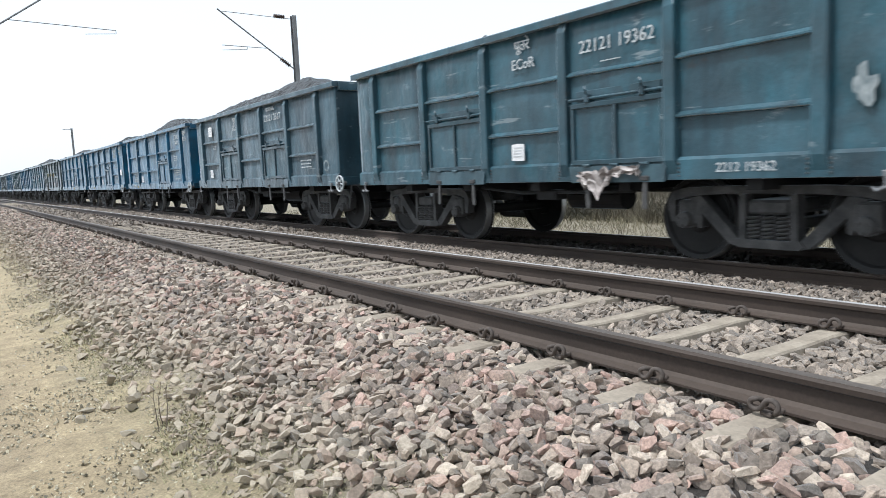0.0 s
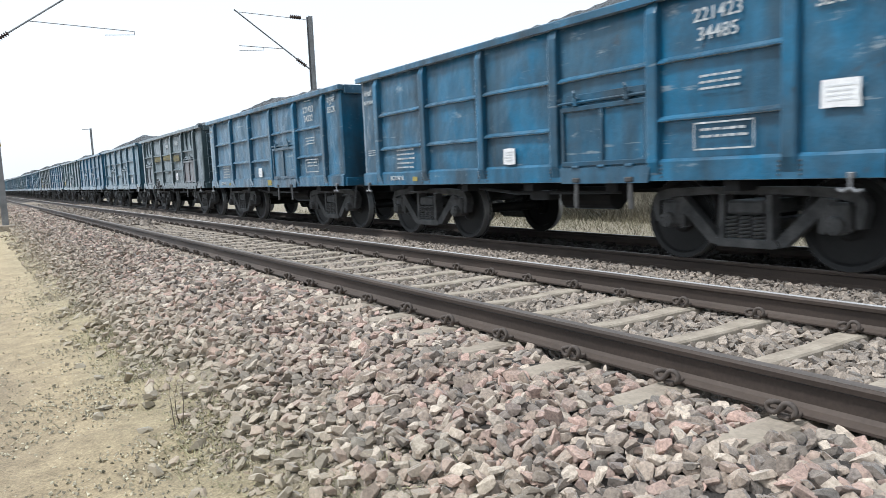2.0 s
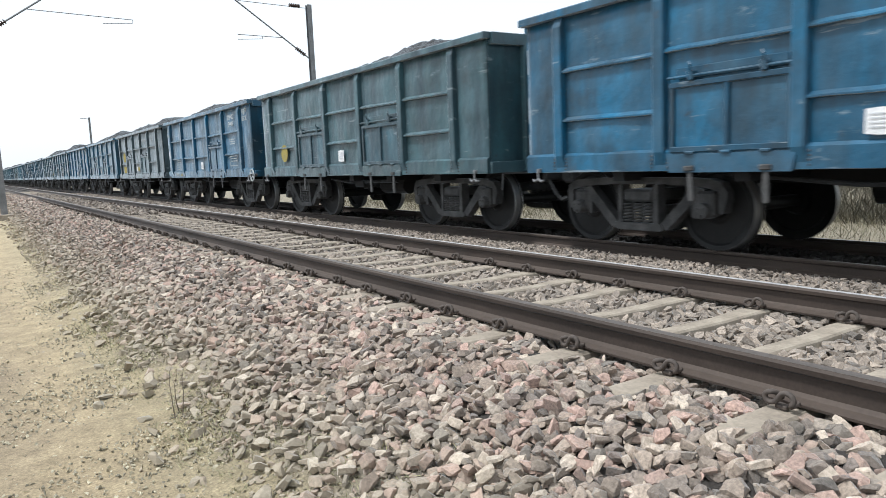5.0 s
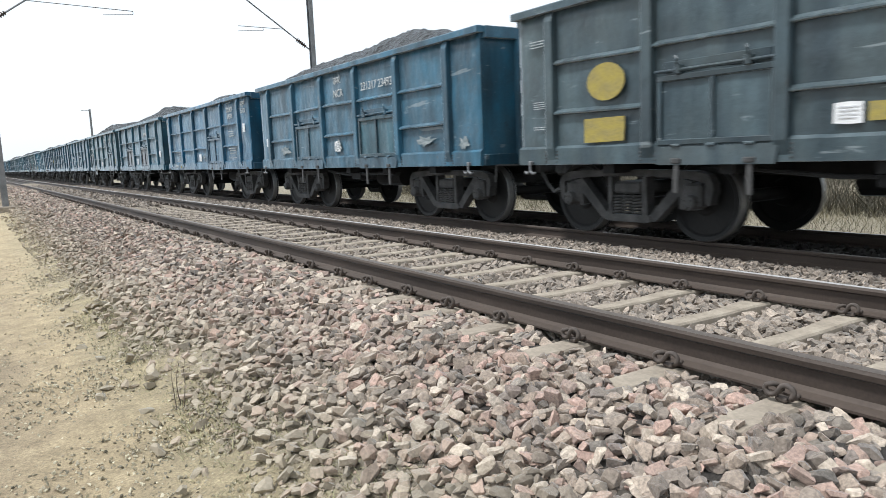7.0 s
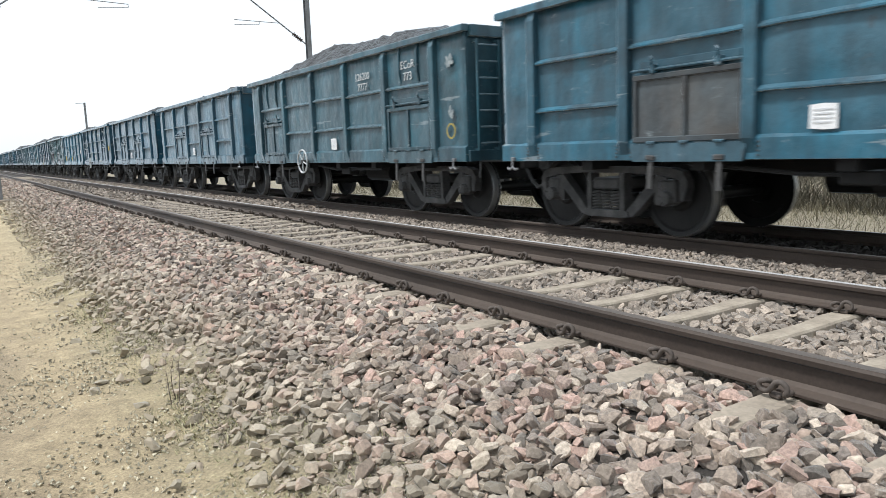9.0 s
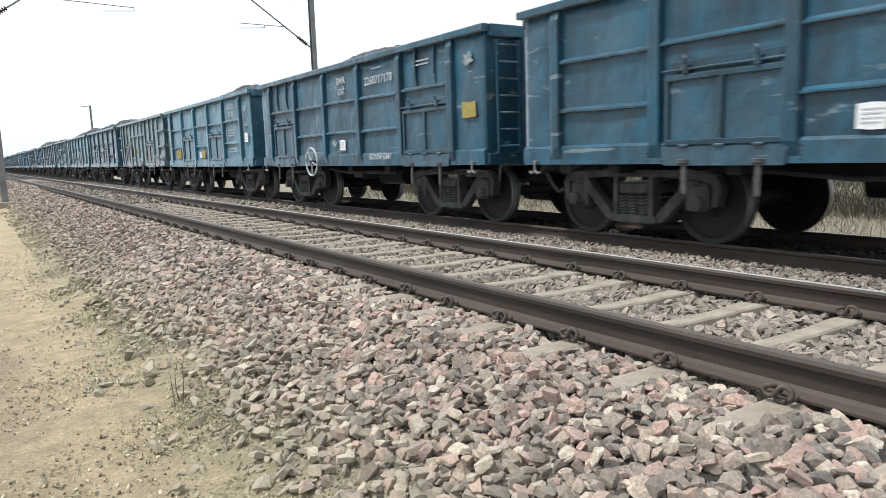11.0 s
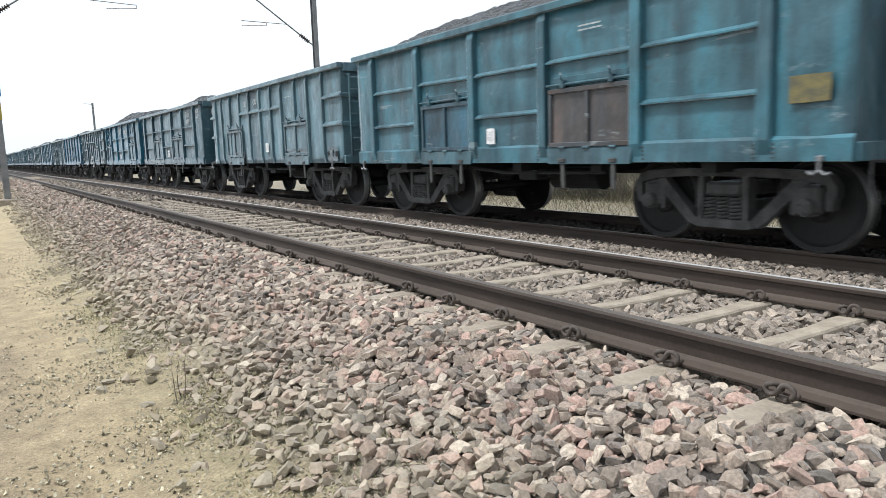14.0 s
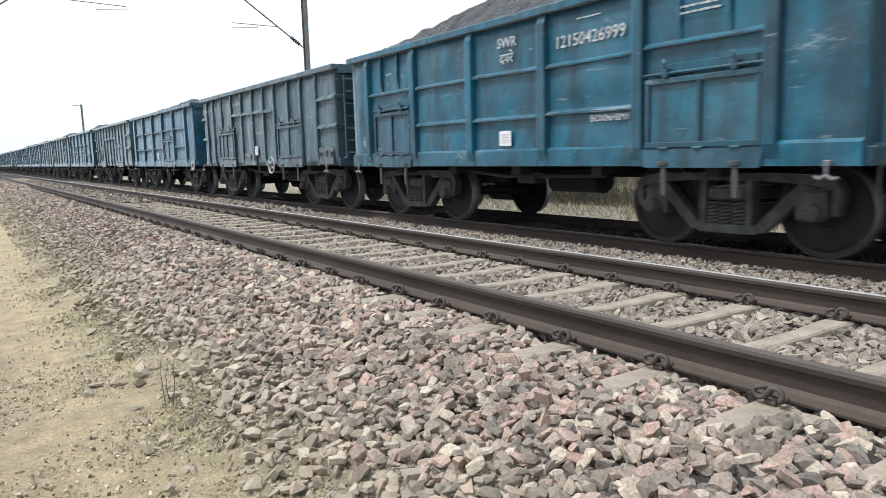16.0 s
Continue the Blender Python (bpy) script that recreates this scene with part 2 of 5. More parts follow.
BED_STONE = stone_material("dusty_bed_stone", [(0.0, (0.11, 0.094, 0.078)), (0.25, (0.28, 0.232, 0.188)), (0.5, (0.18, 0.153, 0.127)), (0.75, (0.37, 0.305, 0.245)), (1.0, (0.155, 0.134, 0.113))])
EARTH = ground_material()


# ---- mesh helpers ----
def box(bm, x0, x1, y0, y1, z0, z1, bevel=0.0):
    r = bmesh.ops.create_cube(bm, size=1.0)
    bmesh.ops.scale(bm, vec=(x1 - x0, y1 - y0, z1 - z0), verts=r["verts"])
    bmesh.ops.translate(bm, vec=((x0 + x1) / 2, (y0 + y1) / 2, (z0 + z1) / 2), verts=r["verts"])
    if bevel:
        edges = list({e for v in r["verts"] for e in v.link_edges})
        bmesh.ops.bevel(bm, geom=edges, offset=bevel, segments=1, affect="EDGES")
    return bm


def rod(bm, a, b, r, n=8, r2=None):
    a, b = Vector(a), Vector(b)
    m = Matrix.Translation((a + b) / 2) @ (b - a).to_track_quat("Z", "Y").to_matrix().to_4x4()
    bmesh.ops.create_cone(bm, cap_ends=True, segments=n, radius1=r, radius2=r if r2 is None else r2, depth=(b - a).length, matrix=m)
    return bm


def path_rod(bm, points, r, n=6):
    for a, b in zip(points, points[1:]):
        rod(bm, a, b, r, n)
    return bm


def tube(bm, points, r, n=7):
    """A bent round bar along a line of points."""
    pts = [Vector(p) for p in points]
    side, rows = Vector((0, 0, 1)), []
    for i, p in enumerate(pts):
        way = (pts[min(i + 1, len(pts) - 1)] - pts[max(i - 1, 0)]).normalized()
        side = (side - way * side.dot(way)).normalized() if abs(side.dot(way)) < 0.98 else way.orthogonal().normalized()
        up = way.cross(side)
        rows.append([bm.verts.new(p + side * r * math.cos(math.tau * j / n) + up * r * math.sin(math.tau * j / n)) for j in range(n)])
    for a, b in zip(rows, rows[1:]):
        for j in range(n):
            bm.faces.new((a[j], a[(j + 1) % n], b[(j + 1) % n], b[j]))
    bm.faces.new(rows[0][::-1])
    bm.faces.new(rows[-1])
    for f in bm.faces:
        f.smooth = True
    bmesh.ops.recalc_face_normals(bm, faces=bm.faces[:])
    return bm


def prism(bm, outline, axis, lo, hi):
    """A closed outline of (a, b) drawn out along an axis: x takes (y, z), y takes (x, z), z takes (x, y)."""
    put = {"x": lambda s, p: (s, p[0], p[1]), "y": lambda s, p: (p[0], s, p[1]), "z": lambda s, p: (p[0], p[1], s)}[axis]
    v0 = [bm.verts.new(put(lo, p)) for p in outline]
    v1 = [bm.verts.new(put(hi, p)) for p in outline]
    n = len(outline)
    bm.faces.new(v0[::-1])
    bm.faces.new(v1)
    for i in range(n):
        bm.faces.new((v0[i], v0[(i + 1) % n], v1[(i + 1) % n], v1[i]))
    bmesh.ops.recalc_face_normals(bm, faces=bm.faces[:])
    return bm


def revolve(bm, profile, n=28, centre=(0, 0, 0)):
    """A profile of (x, radius) turned about the x axis."""
    rings = [[bm.verts.new((centre[0] + x, centre[1] + r * math.cos(6.28319 * i / n), centre[2] + r * math.sin(6.28319 * i / n))) for i in range(n)]
             for x, r in profile]
    for a, b in zip(rings, rings[1:]):
        for i in range(n):
            bm.faces.new((a[i], a[(i + 1) % n], b[(i + 1) % n], b[i]))
    bm.faces.new(rings[0][::-1])
    bm.faces.new(rings[-1])
    bmesh.ops.recalc_face_normals(bm, faces=bm.faces[:])
    return bm


def ring(bm, centre, radius, r, axis="x", n=20, m=6):
    """A hoop about an axis through centre."""
    c = Vector(centre)
    rows = []
    for i in range(n):
        a = 6.28319 * i / n
        d = Vector((0, math.cos(a), math.sin(a))) if axis == "x" else Vector((math.cos(a), 0, math.sin(a)))
        k = Vector((1, 0, 0)) if axis == "x" else Vector((0, 1, 0))
        rows.append([bm.verts.new(c + d * (radius + r * math.cos(6.28319 * j / m)) + k * r * math.sin(6.28319 * j / m)) for j in range(m)])
    for i in range(n):
        for j in range(m):
            p, q = rows[i], rows[(i + 1) % n]
            bm.faces.new((p[j], q[j], q[(j + 1) % m], p[(j + 1) % m]))
    bmesh.ops.recalc_face_normals(bm, faces=bm.faces[:])
    return bm


def mesh_of(name, bm, mat):
    me = bpy.data.meshes.new(name)
    bm.to_mesh(me)
    bm.free()
    me.materials.append(mat)
    return me


def part(name, bm, mat, parent=None, label=""):
    """Links a bmesh, or a ready mesh, as one object under a thing or a part."""
    ob = new(name, bm if isinstance(bm, bpy.types.Mesh) else mesh_of(name, bm, mat))
    ob.parent = parent
    return tagged(ob, label=label)


def B():
    return bmesh.new()


def arrays_mesh(name, verts, tris, mat):
    me = bpy.data.meshes.new(name)
    me.vertices.add(len(verts))
    me.vertices.foreach_set("co", np.asarray(verts, np.float32).ravel())
    me.loops.add(tris.size)
    me.loops.foreach_set("vertex_index", np.asarray(tris, np.int32).ravel())
    me.polygons.add(len(tris))
    me.polygons.foreach_set("loop_start", np.arange(0, tris.size, 3, dtype=np.int32))
    me.polygons.foreach_set("use_smooth", [False] * len(tris))
    me.update(calc_edges=True)
    me.materials.append(mat)
    return me


# ---- ground ----
def lie(x):
    """Height of the ground across the line."""
    return np.interp(x, [-400, -4, -1.2, 0.2, 0.8, 1.05, 1.6, 2.15, 2.6, 2.8, 4.65, 4.8, 5.15, 5.7, 6.3, 6.9, 7.4, 10.05, 11.2, 14, 500],
                     [-0.62, -0.58, -0.47, -0.47, -0.43, -0.37, -0.2, -0.06, -0.065, -0.108, -0.152, -0.10, -0.12, -0.20, -0.285, -0.34, -0.40, -0.425, -0.8, -0.85, -0.85])


def ground():
    xs = np.concatenate([[-3000, -400, -100, -30, -10, -5], np.arange(-3, 12.01, 0.12), [13, 16, 22, 35, 80, 400, 3000]])
    ys = np.concatenate([[-3000, -300, -60, -20, -8], np.arange(-4, 24, 0.15), np.arange(24, 80, 1.0), [90, 120, 160, 220, 320, 500, 900, 3000]])
    g = np.zeros((len(ys), len(xs), 3))
    g[..., 0], g[..., 1] = xs[None, :], ys[:, None]
    g[..., 2] = lie(np.clip(xs, -400, 500))[None, :]
    bumps = np.array([[noise.noise((x * 1.7, y * 1.7, 0.3)) * 0.025 + noise.noise((x * 6, y * 6, 4.3)) * 0.012 if -4 < x < 12.5 and -5 < y < 30 else 0.0
                       for x in xs] for y in ys])
    g[..., 2] += bumps
    n, m = len(ys), len(xs)
    i = np.arange(n * m).reshape(n, m)
    a, b, c, d = i[:-1, :-1].ravel(), i[:-1, 1:].ravel(), i[1:, 1:].ravel(), i[1:, :-1].ravel()
    tris = np.concatenate([np.stack([a, b, c], 1), np.stack([a, c, d], 1)])
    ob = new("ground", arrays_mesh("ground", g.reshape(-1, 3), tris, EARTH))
    ob.data.polygons.foreach_set("use_smooth", [True] * len(ob.data.polygons))
    tagged(ob, "dusty buff earth with a trodden footpath and grit", "ground", kind="structure")


ground()


# ---- track ----
def rail_outline(x, foot, h):
    half = [(0.0, 0.0), (0.07, 0.0), (0.07, 0.011), (0.028, 0.026), (0.008, 0.042), (0.008, h - 0.05), (0.032, h - 0.035), (0.0345, h - 0.013), (0.026, h), (0.0, h)]
    right = [(x + a, foot + b) for a, b in half[1:-1]]
    left = [(x - a, foot + b) for a, b in half[1:-1]][::-1]
    return right + left


RAIL_H = 0.165


def rail(name, x, foot, shiny, label, track):
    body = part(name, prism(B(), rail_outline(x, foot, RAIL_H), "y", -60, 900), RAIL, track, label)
    top = foot + RAIL_H
    if shiny:
        part("running_band", box(B(), x - 0.012, x + 0.026, -60, 900, top - 0.002, top + 0.0015), SHINE, body, "bright worn running band")
    else:
        part("running_band", box(B(), x - 0.027, x + 0.027, -60, 900, top - 0.002, top + 0.0015), DULL, body, "dull brown rail top")
    return body


track_near = tagged(new("empty_track"), "empty broad gauge track of rusty rails on concrete sleepers", "railway track", kind="structure")
track_far = tagged(new("train_track"), "broad gauge track of rusty rails carrying the coal train", "railway track", kind="structure")
FOOT = -0.027
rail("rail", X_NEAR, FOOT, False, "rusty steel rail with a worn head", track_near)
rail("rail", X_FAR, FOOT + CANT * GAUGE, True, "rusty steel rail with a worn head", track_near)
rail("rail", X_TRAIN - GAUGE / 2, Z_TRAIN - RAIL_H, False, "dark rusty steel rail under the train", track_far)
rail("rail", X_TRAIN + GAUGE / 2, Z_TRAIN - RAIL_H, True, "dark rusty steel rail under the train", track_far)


def sleeper_mesh():
    """Prestressed concrete sleeper, deeper at the rail seats and waisted in the middle; its seats lie at height 0."""
    bm = B()
    spans = [(-1.375, -0.03, 0.125), (-1.33, -0.012, 0.13), (-0.62, 0.0, 0.125), (-0.35, -0.014, 0.115), (0.35, -0.014, 0.115), (0.62, 0.0, 0.125), (1.33, -0.012, 0.13), (1.375, -0.03, 0.125)]
    rows = []
    for x, top, w in spans:
        rows.append([bm.verts.new((x, -w, -0.21)), bm.verts.new((x, -w + 0.048, top - 0.012)), bm.verts.new((x, -w + 0.06, top)),
                     bm.verts.new((x, w - 0.06, top)), bm.verts.new((x, w - 0.048, top - 0.012)), bm.verts.new((x, w, -0.21))])
    for a, b in zip(rows, rows[1:]):
        for i in range(6):
            bm.faces.new((a[i], a[(i + 1) % 6], b[(i + 1) % 6], b[i]))
    bm.faces.new(rows[0][::-1])
    bm.faces.new(rows[-1])
    bmesh.ops.recalc_face_normals(bm, faces=bm.faces[:])
    return mesh_of("sleeper", bm, CONCRETE)


def clip_mesh():
    """Sprung rail clip: a bent round bar with one loop up, hooked in its cast shoulder."""
    bm = B()
    r = 0.013
    big = [(-0.024 - 0.006 * math.cos(a), -0.03 + 0.034 * math.cos(a), 0.042 + 0.034 * math.sin(a)) for a in (3.9, 3.1, 2.3, 1.5, 0.8, 0.1)]
    small = [(-0.026, 0.046 + 0.03 * math.cos(a), 0.036 + 0.024 * math.sin(a)) for a in (3.6, 4.4, 5.2, 6.0, 6.9, 7.7)]
    pts = [(0.04, -0.05, 0.02)] + big + small + [(0.0, 0.04, 0.056), (0.035, 0.03, 0.024)]
    ends = [pts[0]] + pts + [pts[-1]]
    bent = []
    for a, b, c, d in zip(ends, ends[1:], ends[2:], ends[3:]):
        a, b, c, d = Vector(a), Vector(b), Vector(c), Vector(d)
        bent += [(2 * b + (c - a) * t + (2 * a - 5 * b + 4 * c - d) * t * t + (3 * b - a - 3 * c + d) * t ** 3) / 2 for t in (0.0, 0.5)]
    tube(bm, bent + [Vector(pts[-1])], r)
    box(bm, -0.02, 0.02, -0.03, 0.03, -0.012, 0.012, 0.006)
    return mesh_of("rail_clip", bm, CLIP)


SLEEPER_MESH, CLIP_MESH = sleeper_mesh(), clip_mesh()
# the train track's sleepers: the same mesh in a darker concrete
DARK_SLEEPER = SLEEPER_MESH.copy()
DARK_SLEEPER.materials[0] = DARK_CONCRETE
Y0 = 1.552
rng = random.Random(5)


def sleepers():
    mid = (X_NEAR + X_FAR) / 2
    lean = math.degrees(math.atan(-CANT))
    for i in range(-6, 110):
        s = part("sleeper", SLEEPER_MESH, None, track_near)
        y = Y0 + i * SLEEPER
        s.matrix_basis = pose(mid + rng.uniform(-0.02, 0.02), y + rng.uniform(-0.012, 0.012), FOOT - 0.008 + CANT * GAUGE / 2, 0, lean, rng.uniform(-0.6, 0.6))
        for x, turn in ((X_NEAR - 0.1, 0), (X_NEAR + 0.1, 180), (X_FAR - 0.1, 0), (X_FAR + 0.1, 180)):
            if i < 26 or turn == 0 and i < 60:
                c = part("rail_clip", CLIP_MESH, None, s)
                c.matrix_basis = pose(x - mid, 0, 0.01, rng.uniform(-4, 4), 0, turn + rng.uniform(-5, 5)) @ Matrix.Diagonal((0.95, 0.88, 0.88, 1))
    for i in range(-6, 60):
        s = part("sleeper", DARK_SLEEPER, None, track_far)
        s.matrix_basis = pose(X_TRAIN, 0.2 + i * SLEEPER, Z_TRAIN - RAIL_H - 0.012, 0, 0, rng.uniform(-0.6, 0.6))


# ---- wagons ----
def bogie_meshes():
    """The cast three-piece bogie: meshes for one bogie about its middle, rail top at 0."""
    out = {}
    side = B()
    # outer plate with its two openings, built from bars
    def bar(points, w0, w1):
        prism(side, points, "x", w0, w1)
    x0, x1 = -1.13, -0.99
    bar([(-1.27, 0.60), (-1.27, 0.72), (-1.2, 0.83), (-1.05, 0.87), (-0.6, 0.89), (0.6, 0.89), (1.05, 0.87), (1.2, 0.83), (1.27, 0.72), (1.27, 0.60),
         (1.19, 0.60), (1.16, 0.73), (0.95, 0.775), (0.45, 0.805), (-0.45, 0.805), (-0.95, 0.775), (-1.16, 0.73), (-1.19, 0.60)], x0, x1)
    for s in (1, -1):
        q = [(s * 0.26, 0.225), (s * 0.45, 0.24), (s * 0.99, 0.75), (s * 0.82, 0.78)]
        bar(q if s > 0 else q[::-1], x0, x1)
        q = [(s * 0.25, 0.24), (s * 0.33, 0.24), (s * 0.32, 0.80), (s * 0.25, 0.80)]
        bar(q if s > 0 else q[::-1], x0 - 0.02, x1)
        q = [(s * 0.80, 0.42), (s * 0.86, 0.40), (s * 0.93, 0.76), (s * 0.81, 0.76)]
        bar(q if s > 0 else q[::-1], x0, x1)
        q = [(s * 1.17, 0.47), (s * 1.23, 0.47), (s * 1.27, 0.66), (s * 1.16, 0.66)]
        bar(q if s > 0 else q[::-1], x0, x1)
    bar([(-0.40, 0.25), (-0.33, 0.215), (0.33, 0.215), (0.40, 0.25), (0.36, 0.31), (-0.36, 0.31)], x0 - 0.02, x1 + 0.02)
    out["side_frame"] = mesh_of("side_frame", side, UNDER)
    sp = B()
    turns, steps = 6, 12
    loops = []
    for j in range(turns * steps + 1):
        a = 6.28319 * j / steps
        c = Vector((0.066 * math.cos(a), 0.066 * math.sin(a), 0.32 + 0.25 * j / (turns * steps)))
        out_way = Vector((math.cos(a), math.sin(a), 0))
        loops.append([sp.verts.new(c + out_way * 0.017 * math.cos(b) + Vector((0, 0, 0.017 * math.sin(b)))) for b in (0.0, 1.257, 2.513, 3.77, 5.027)])
    for p, q in zip(loops, loops[1:]):
        for j in range(5):
            sp.faces.new((p[j], q[j], q[(j + 1) % 5], p[(j + 1) % 5]))
    sp.faces.new(loops[0])
    sp.faces.new(loops[-1][::-1])
    bmesh.ops.recalc_face_normals(sp, faces=sp.faces[:])
    out["spring"] = mesh_of("spring", sp, UNDER)
    bo = B()
    box(bo, -1.15, 1.15, -0.235, 0.235, 0.58, 0.74, 0.03)
    box(bo, -0.5, 0.5, -0.25, 0.25, 0.62, 0.84, 0.03)
    box(bo, -0.98, 0.98, -0.09, 0.09, 0.38, 0.5, 0.02)
    out["bolster"] = mesh_of("bolster", bo, UNDER)
    ab = B()
    box(ab, -1.16, -0.98, -0.12, 0.12, 0.43, 0.73, 0.03)
    revolve(ab, [(-1.24, 0.065), (-1.235, 0.088), (-1.17, 0.1), (-1.0, 0.1)], 14, (0, 0, 0.5))
    for a in (0.5, 2.6, 4.7):
        rod(ab, (-1.255, 0.055 * math.cos(a), 0.5 + 0.055 * math.sin(a)), (-1.23, 0.055 * math.cos(a), 0.5 + 0.055 * math.sin(a)), 0.016, 6)
    out["axle_box"] = mesh_of("axle_box", ab, UNDER)
    ws = B()
    for s in (1, -1):
        prof = [(-0.915, 0.10), (-0.915, 0.15), (-0.895, 0.18), (-0.885, 0.41), (-0.915, 0.435), (-0.925, 0.49), (-0.91, 0.498), (-0.815, 0.503), (-0.80, 0.528), (-0.785, 0.525), (-0.79, 0.42), (-0.83, 0.4), (-0.835, 0.2), (-0.77, 0.17), (-0.77, 0.09)]
        revolve(ws, [(x * s, r) for x, r in prof], 40)
    revolve(ws, [(-1.2, 0.065), (-0.93, 0.08), (-0.6, 0.085), (0.6, 0.085), (0.93, 0.08), (1.2, 0.065)], 12)
    out["wheelset"] = mesh_of("wheelset", ws, WHEEL)
    tyre = out["wheelset"]
    tyre.materials.append(TREAD)
    for p in tyre.polygons:
        if math.hypot(p.center.y, p.center.z) > 0.485 and abs(p.normal.x) < 0.8:
            p.material_index = 1
    return out


BOGIE = bogie_meshes()
TURN = Matrix.Rotation(math.pi, 4, "Z")


def bogie(wagon, y):
    b = part("bogie", BOGIE["bolster"], None, wagon, "grimy cast steel bogie")
    b.matrix_basis = pose(0, y, 0)
    for m in (Matrix(), TURN):
        part("side_frame", BOGIE["side_frame"], None, b).matrix_basis = m
        for dy in (-0.16, 0.0, 0.16):
            part("spring", BOGIE["spring"], None, b).matrix_basis = m @ pose(-1.1, dy, 0)
        for dy in (-1.0, 1.0):
            part("axle_box", BOGIE["axle_box"], None, b).matrix_basis = pose(0, dy, 0) @ m
    for dy in (-1.0, 1.0):
        part("wheelset", BOGIE["wheelset"], None, b, "dull steel wheels on an axle").matrix_basis = pose(0, dy, 0.5)
    return b


POSTS_A = [0.68 + 1.645 * i for i in range(6)]
POSTS_B = [0.85, 1.47, 2.3, 3.2, 4.05, 4.93, 5.75, 6.5, 7.4, 8.15, 9.0]
POSTS_OF = {"A": POSTS_A, "B": POSTS_B, "C": POSTS_A}
# the many-ribbed body is a little shorter and sits further forward on its frame
BODY_B = pose(0, -0.245, 0) @ Matrix.Diagonal((1, 0.978, 1, 1))
LOW, HIGH = 1.0, 3.03            # the side sheet
HALF_WIDE = 1.52
CACHE = {}


def kept(key, make):
    if key not in CACHE:
        CACHE[key] = make()
    return CACHE[key]


def side_sheet(kind, variant):
    """The side's steel sheet, bulged and dented between its posts. u runs from the rear end."""
    posts = [0.0] + POSTS_OF[kind] + [2 * HALF]
    r = random.Random(variant * 7 + len(posts))
    bm = B()
    us, zs = [], [LOW + (HIGH - LOW) * j / 12 for j in range(13)]
    for a, b in zip(posts, posts[1:]):
        us += [a + (b - a) * i / 8 for i in range(8)]
    us.append(2 * HALF)
    swell = [r.uniform(0.004, 0.03) for _ in posts]
    grid = []
    for i, u in enumerate(us):
        p = min(i // 8, len(posts) - 2)
        a, b = posts[p], posts[p + 1]
        col = []
        for j, z in enumerate(zs):
            push = swell[p] * math.sin(math.pi * min(1, max(0, (u - a) / (b - a)))) * abs(math.sin(3 * math.pi * j / 12)) 
            dent = 0.035 * noise.noise((u * 1.1, z * 1.5, variant * 5.1)) + 0.012 * noise.noise((u * 3.1, z * 3.7, variant * 2.3))
            col.append(bm.verts.new((-HALF_WIDE - push - dent * math.sin(math.pi * min(1, max(0, (u - a) / (b - a)))), HALF - u, z)))
        grid.append(col)
    for c, d in zip(grid, grid[1:]):
        for j in range(12):
            bm.faces.new((c[j], c[j + 1], d[j + 1], d[j]))
    geom = bm.faces[:]
    ret = bmesh.ops.extrude_face_region(bm, geom=geom)
    vs = [v for v in ret["geom"] if isinstance(v, bmesh.types.BMVert)]
    bmesh.ops.translate(bm, vec=(0.03, 0, 0), verts=vs)
    bmesh.ops.recalc_face_normals(bm, faces=bm.faces[:])
    me = mesh_of("side_wall", bm, PAINT)
    me.polygons.foreach_set("use_smooth", [True] * len(me.polygons))
    return me


def post_mesh(w, depth, z0, z1):
    """A pressed channel post with a tapered, flared foot, its face towards -x, standing at y 0."""
    bm = B()
    x = -HALF_WIDE
    rows = [(z0, 0.35, 1.25), (z0 + 0.05, 0.55, 1.25), (z0 + 0.2, 1.0, 1.0), (z1 - 0.12, 1.0, 1.0), (z1, 0.55, 0.95)]
    loops = []
    for z, d, f in rows:
        h = w / 2 * f
        loops.append([bm.verts.new((x + 0.004, -h, z)), bm.verts.new((x - depth * d * 0.9, -h, z)), bm.verts.new((x - depth * d, -h * 0.75, z)),
                      bm.verts.new((x - depth * d, h * 0.75, z)), bm.verts.new((x - depth * d * 0.9, h, z)), bm.verts.new((x + 0.004, h, z))])
    for p, q in zip(loops, loops[1:]):
        for i in range(6):
            bm.faces.new((p[i], p[(i + 1) % 6], q[(i + 1) % 6], q[i]))
    bm.faces.new(loops[0][::-1])
    bm.faces.new(loops[-1])
    bmesh.ops.recalc_face_normals(bm, faces=bm.faces[:])
    return mesh_of("post", bm, PAINT)


def rib_mesh(length):
    """An angle rib, a little bent by knocks."""
    bm = B()
    x = -HALF_WIDE
    shape = [(x - 0.07, -0.03), (x + 0.01, -0.034), (x + 0.01, 0.03), (x - 0.012, 0.03), (x - 0.07, -0.012)]
    loops = []
    for i in range(9):
        y = -length / 2 + length * i / 8
        bend = 0.012 * noise.noise((y * 1.1, length * 9.7, 0.5)) + 0.006 * noise.noise((y * 4, length, 2.5))
        loops.append([bm.verts.new((px, y, pz + bend)) for px, pz in shape])
    for p, q in zip(loops, loops[1:]):
        for i in range(5):
            bm.faces.new((p[i], p[(i + 1) % 5], q[(i + 1) % 5], q[i]))
    bm.faces.new(loops[0][::-1])
    bm.faces.new(loops[-1])
    bmesh.ops.recalc_face_normals(bm, faces=bm.faces[:])
    return mesh_of("rib", bm, PAINT)


DOOR_W, DOOR_H = 1.38, 0.71


def door_mesh():
    bm = B()
    x = -HALF_WIDE - 0.035
    box(bm, x - 0.012, x + 0.02, -DOOR_W / 2, DOOR_W / 2, 0, DOOR_H)
    return mesh_of("door", bm, PAINT)


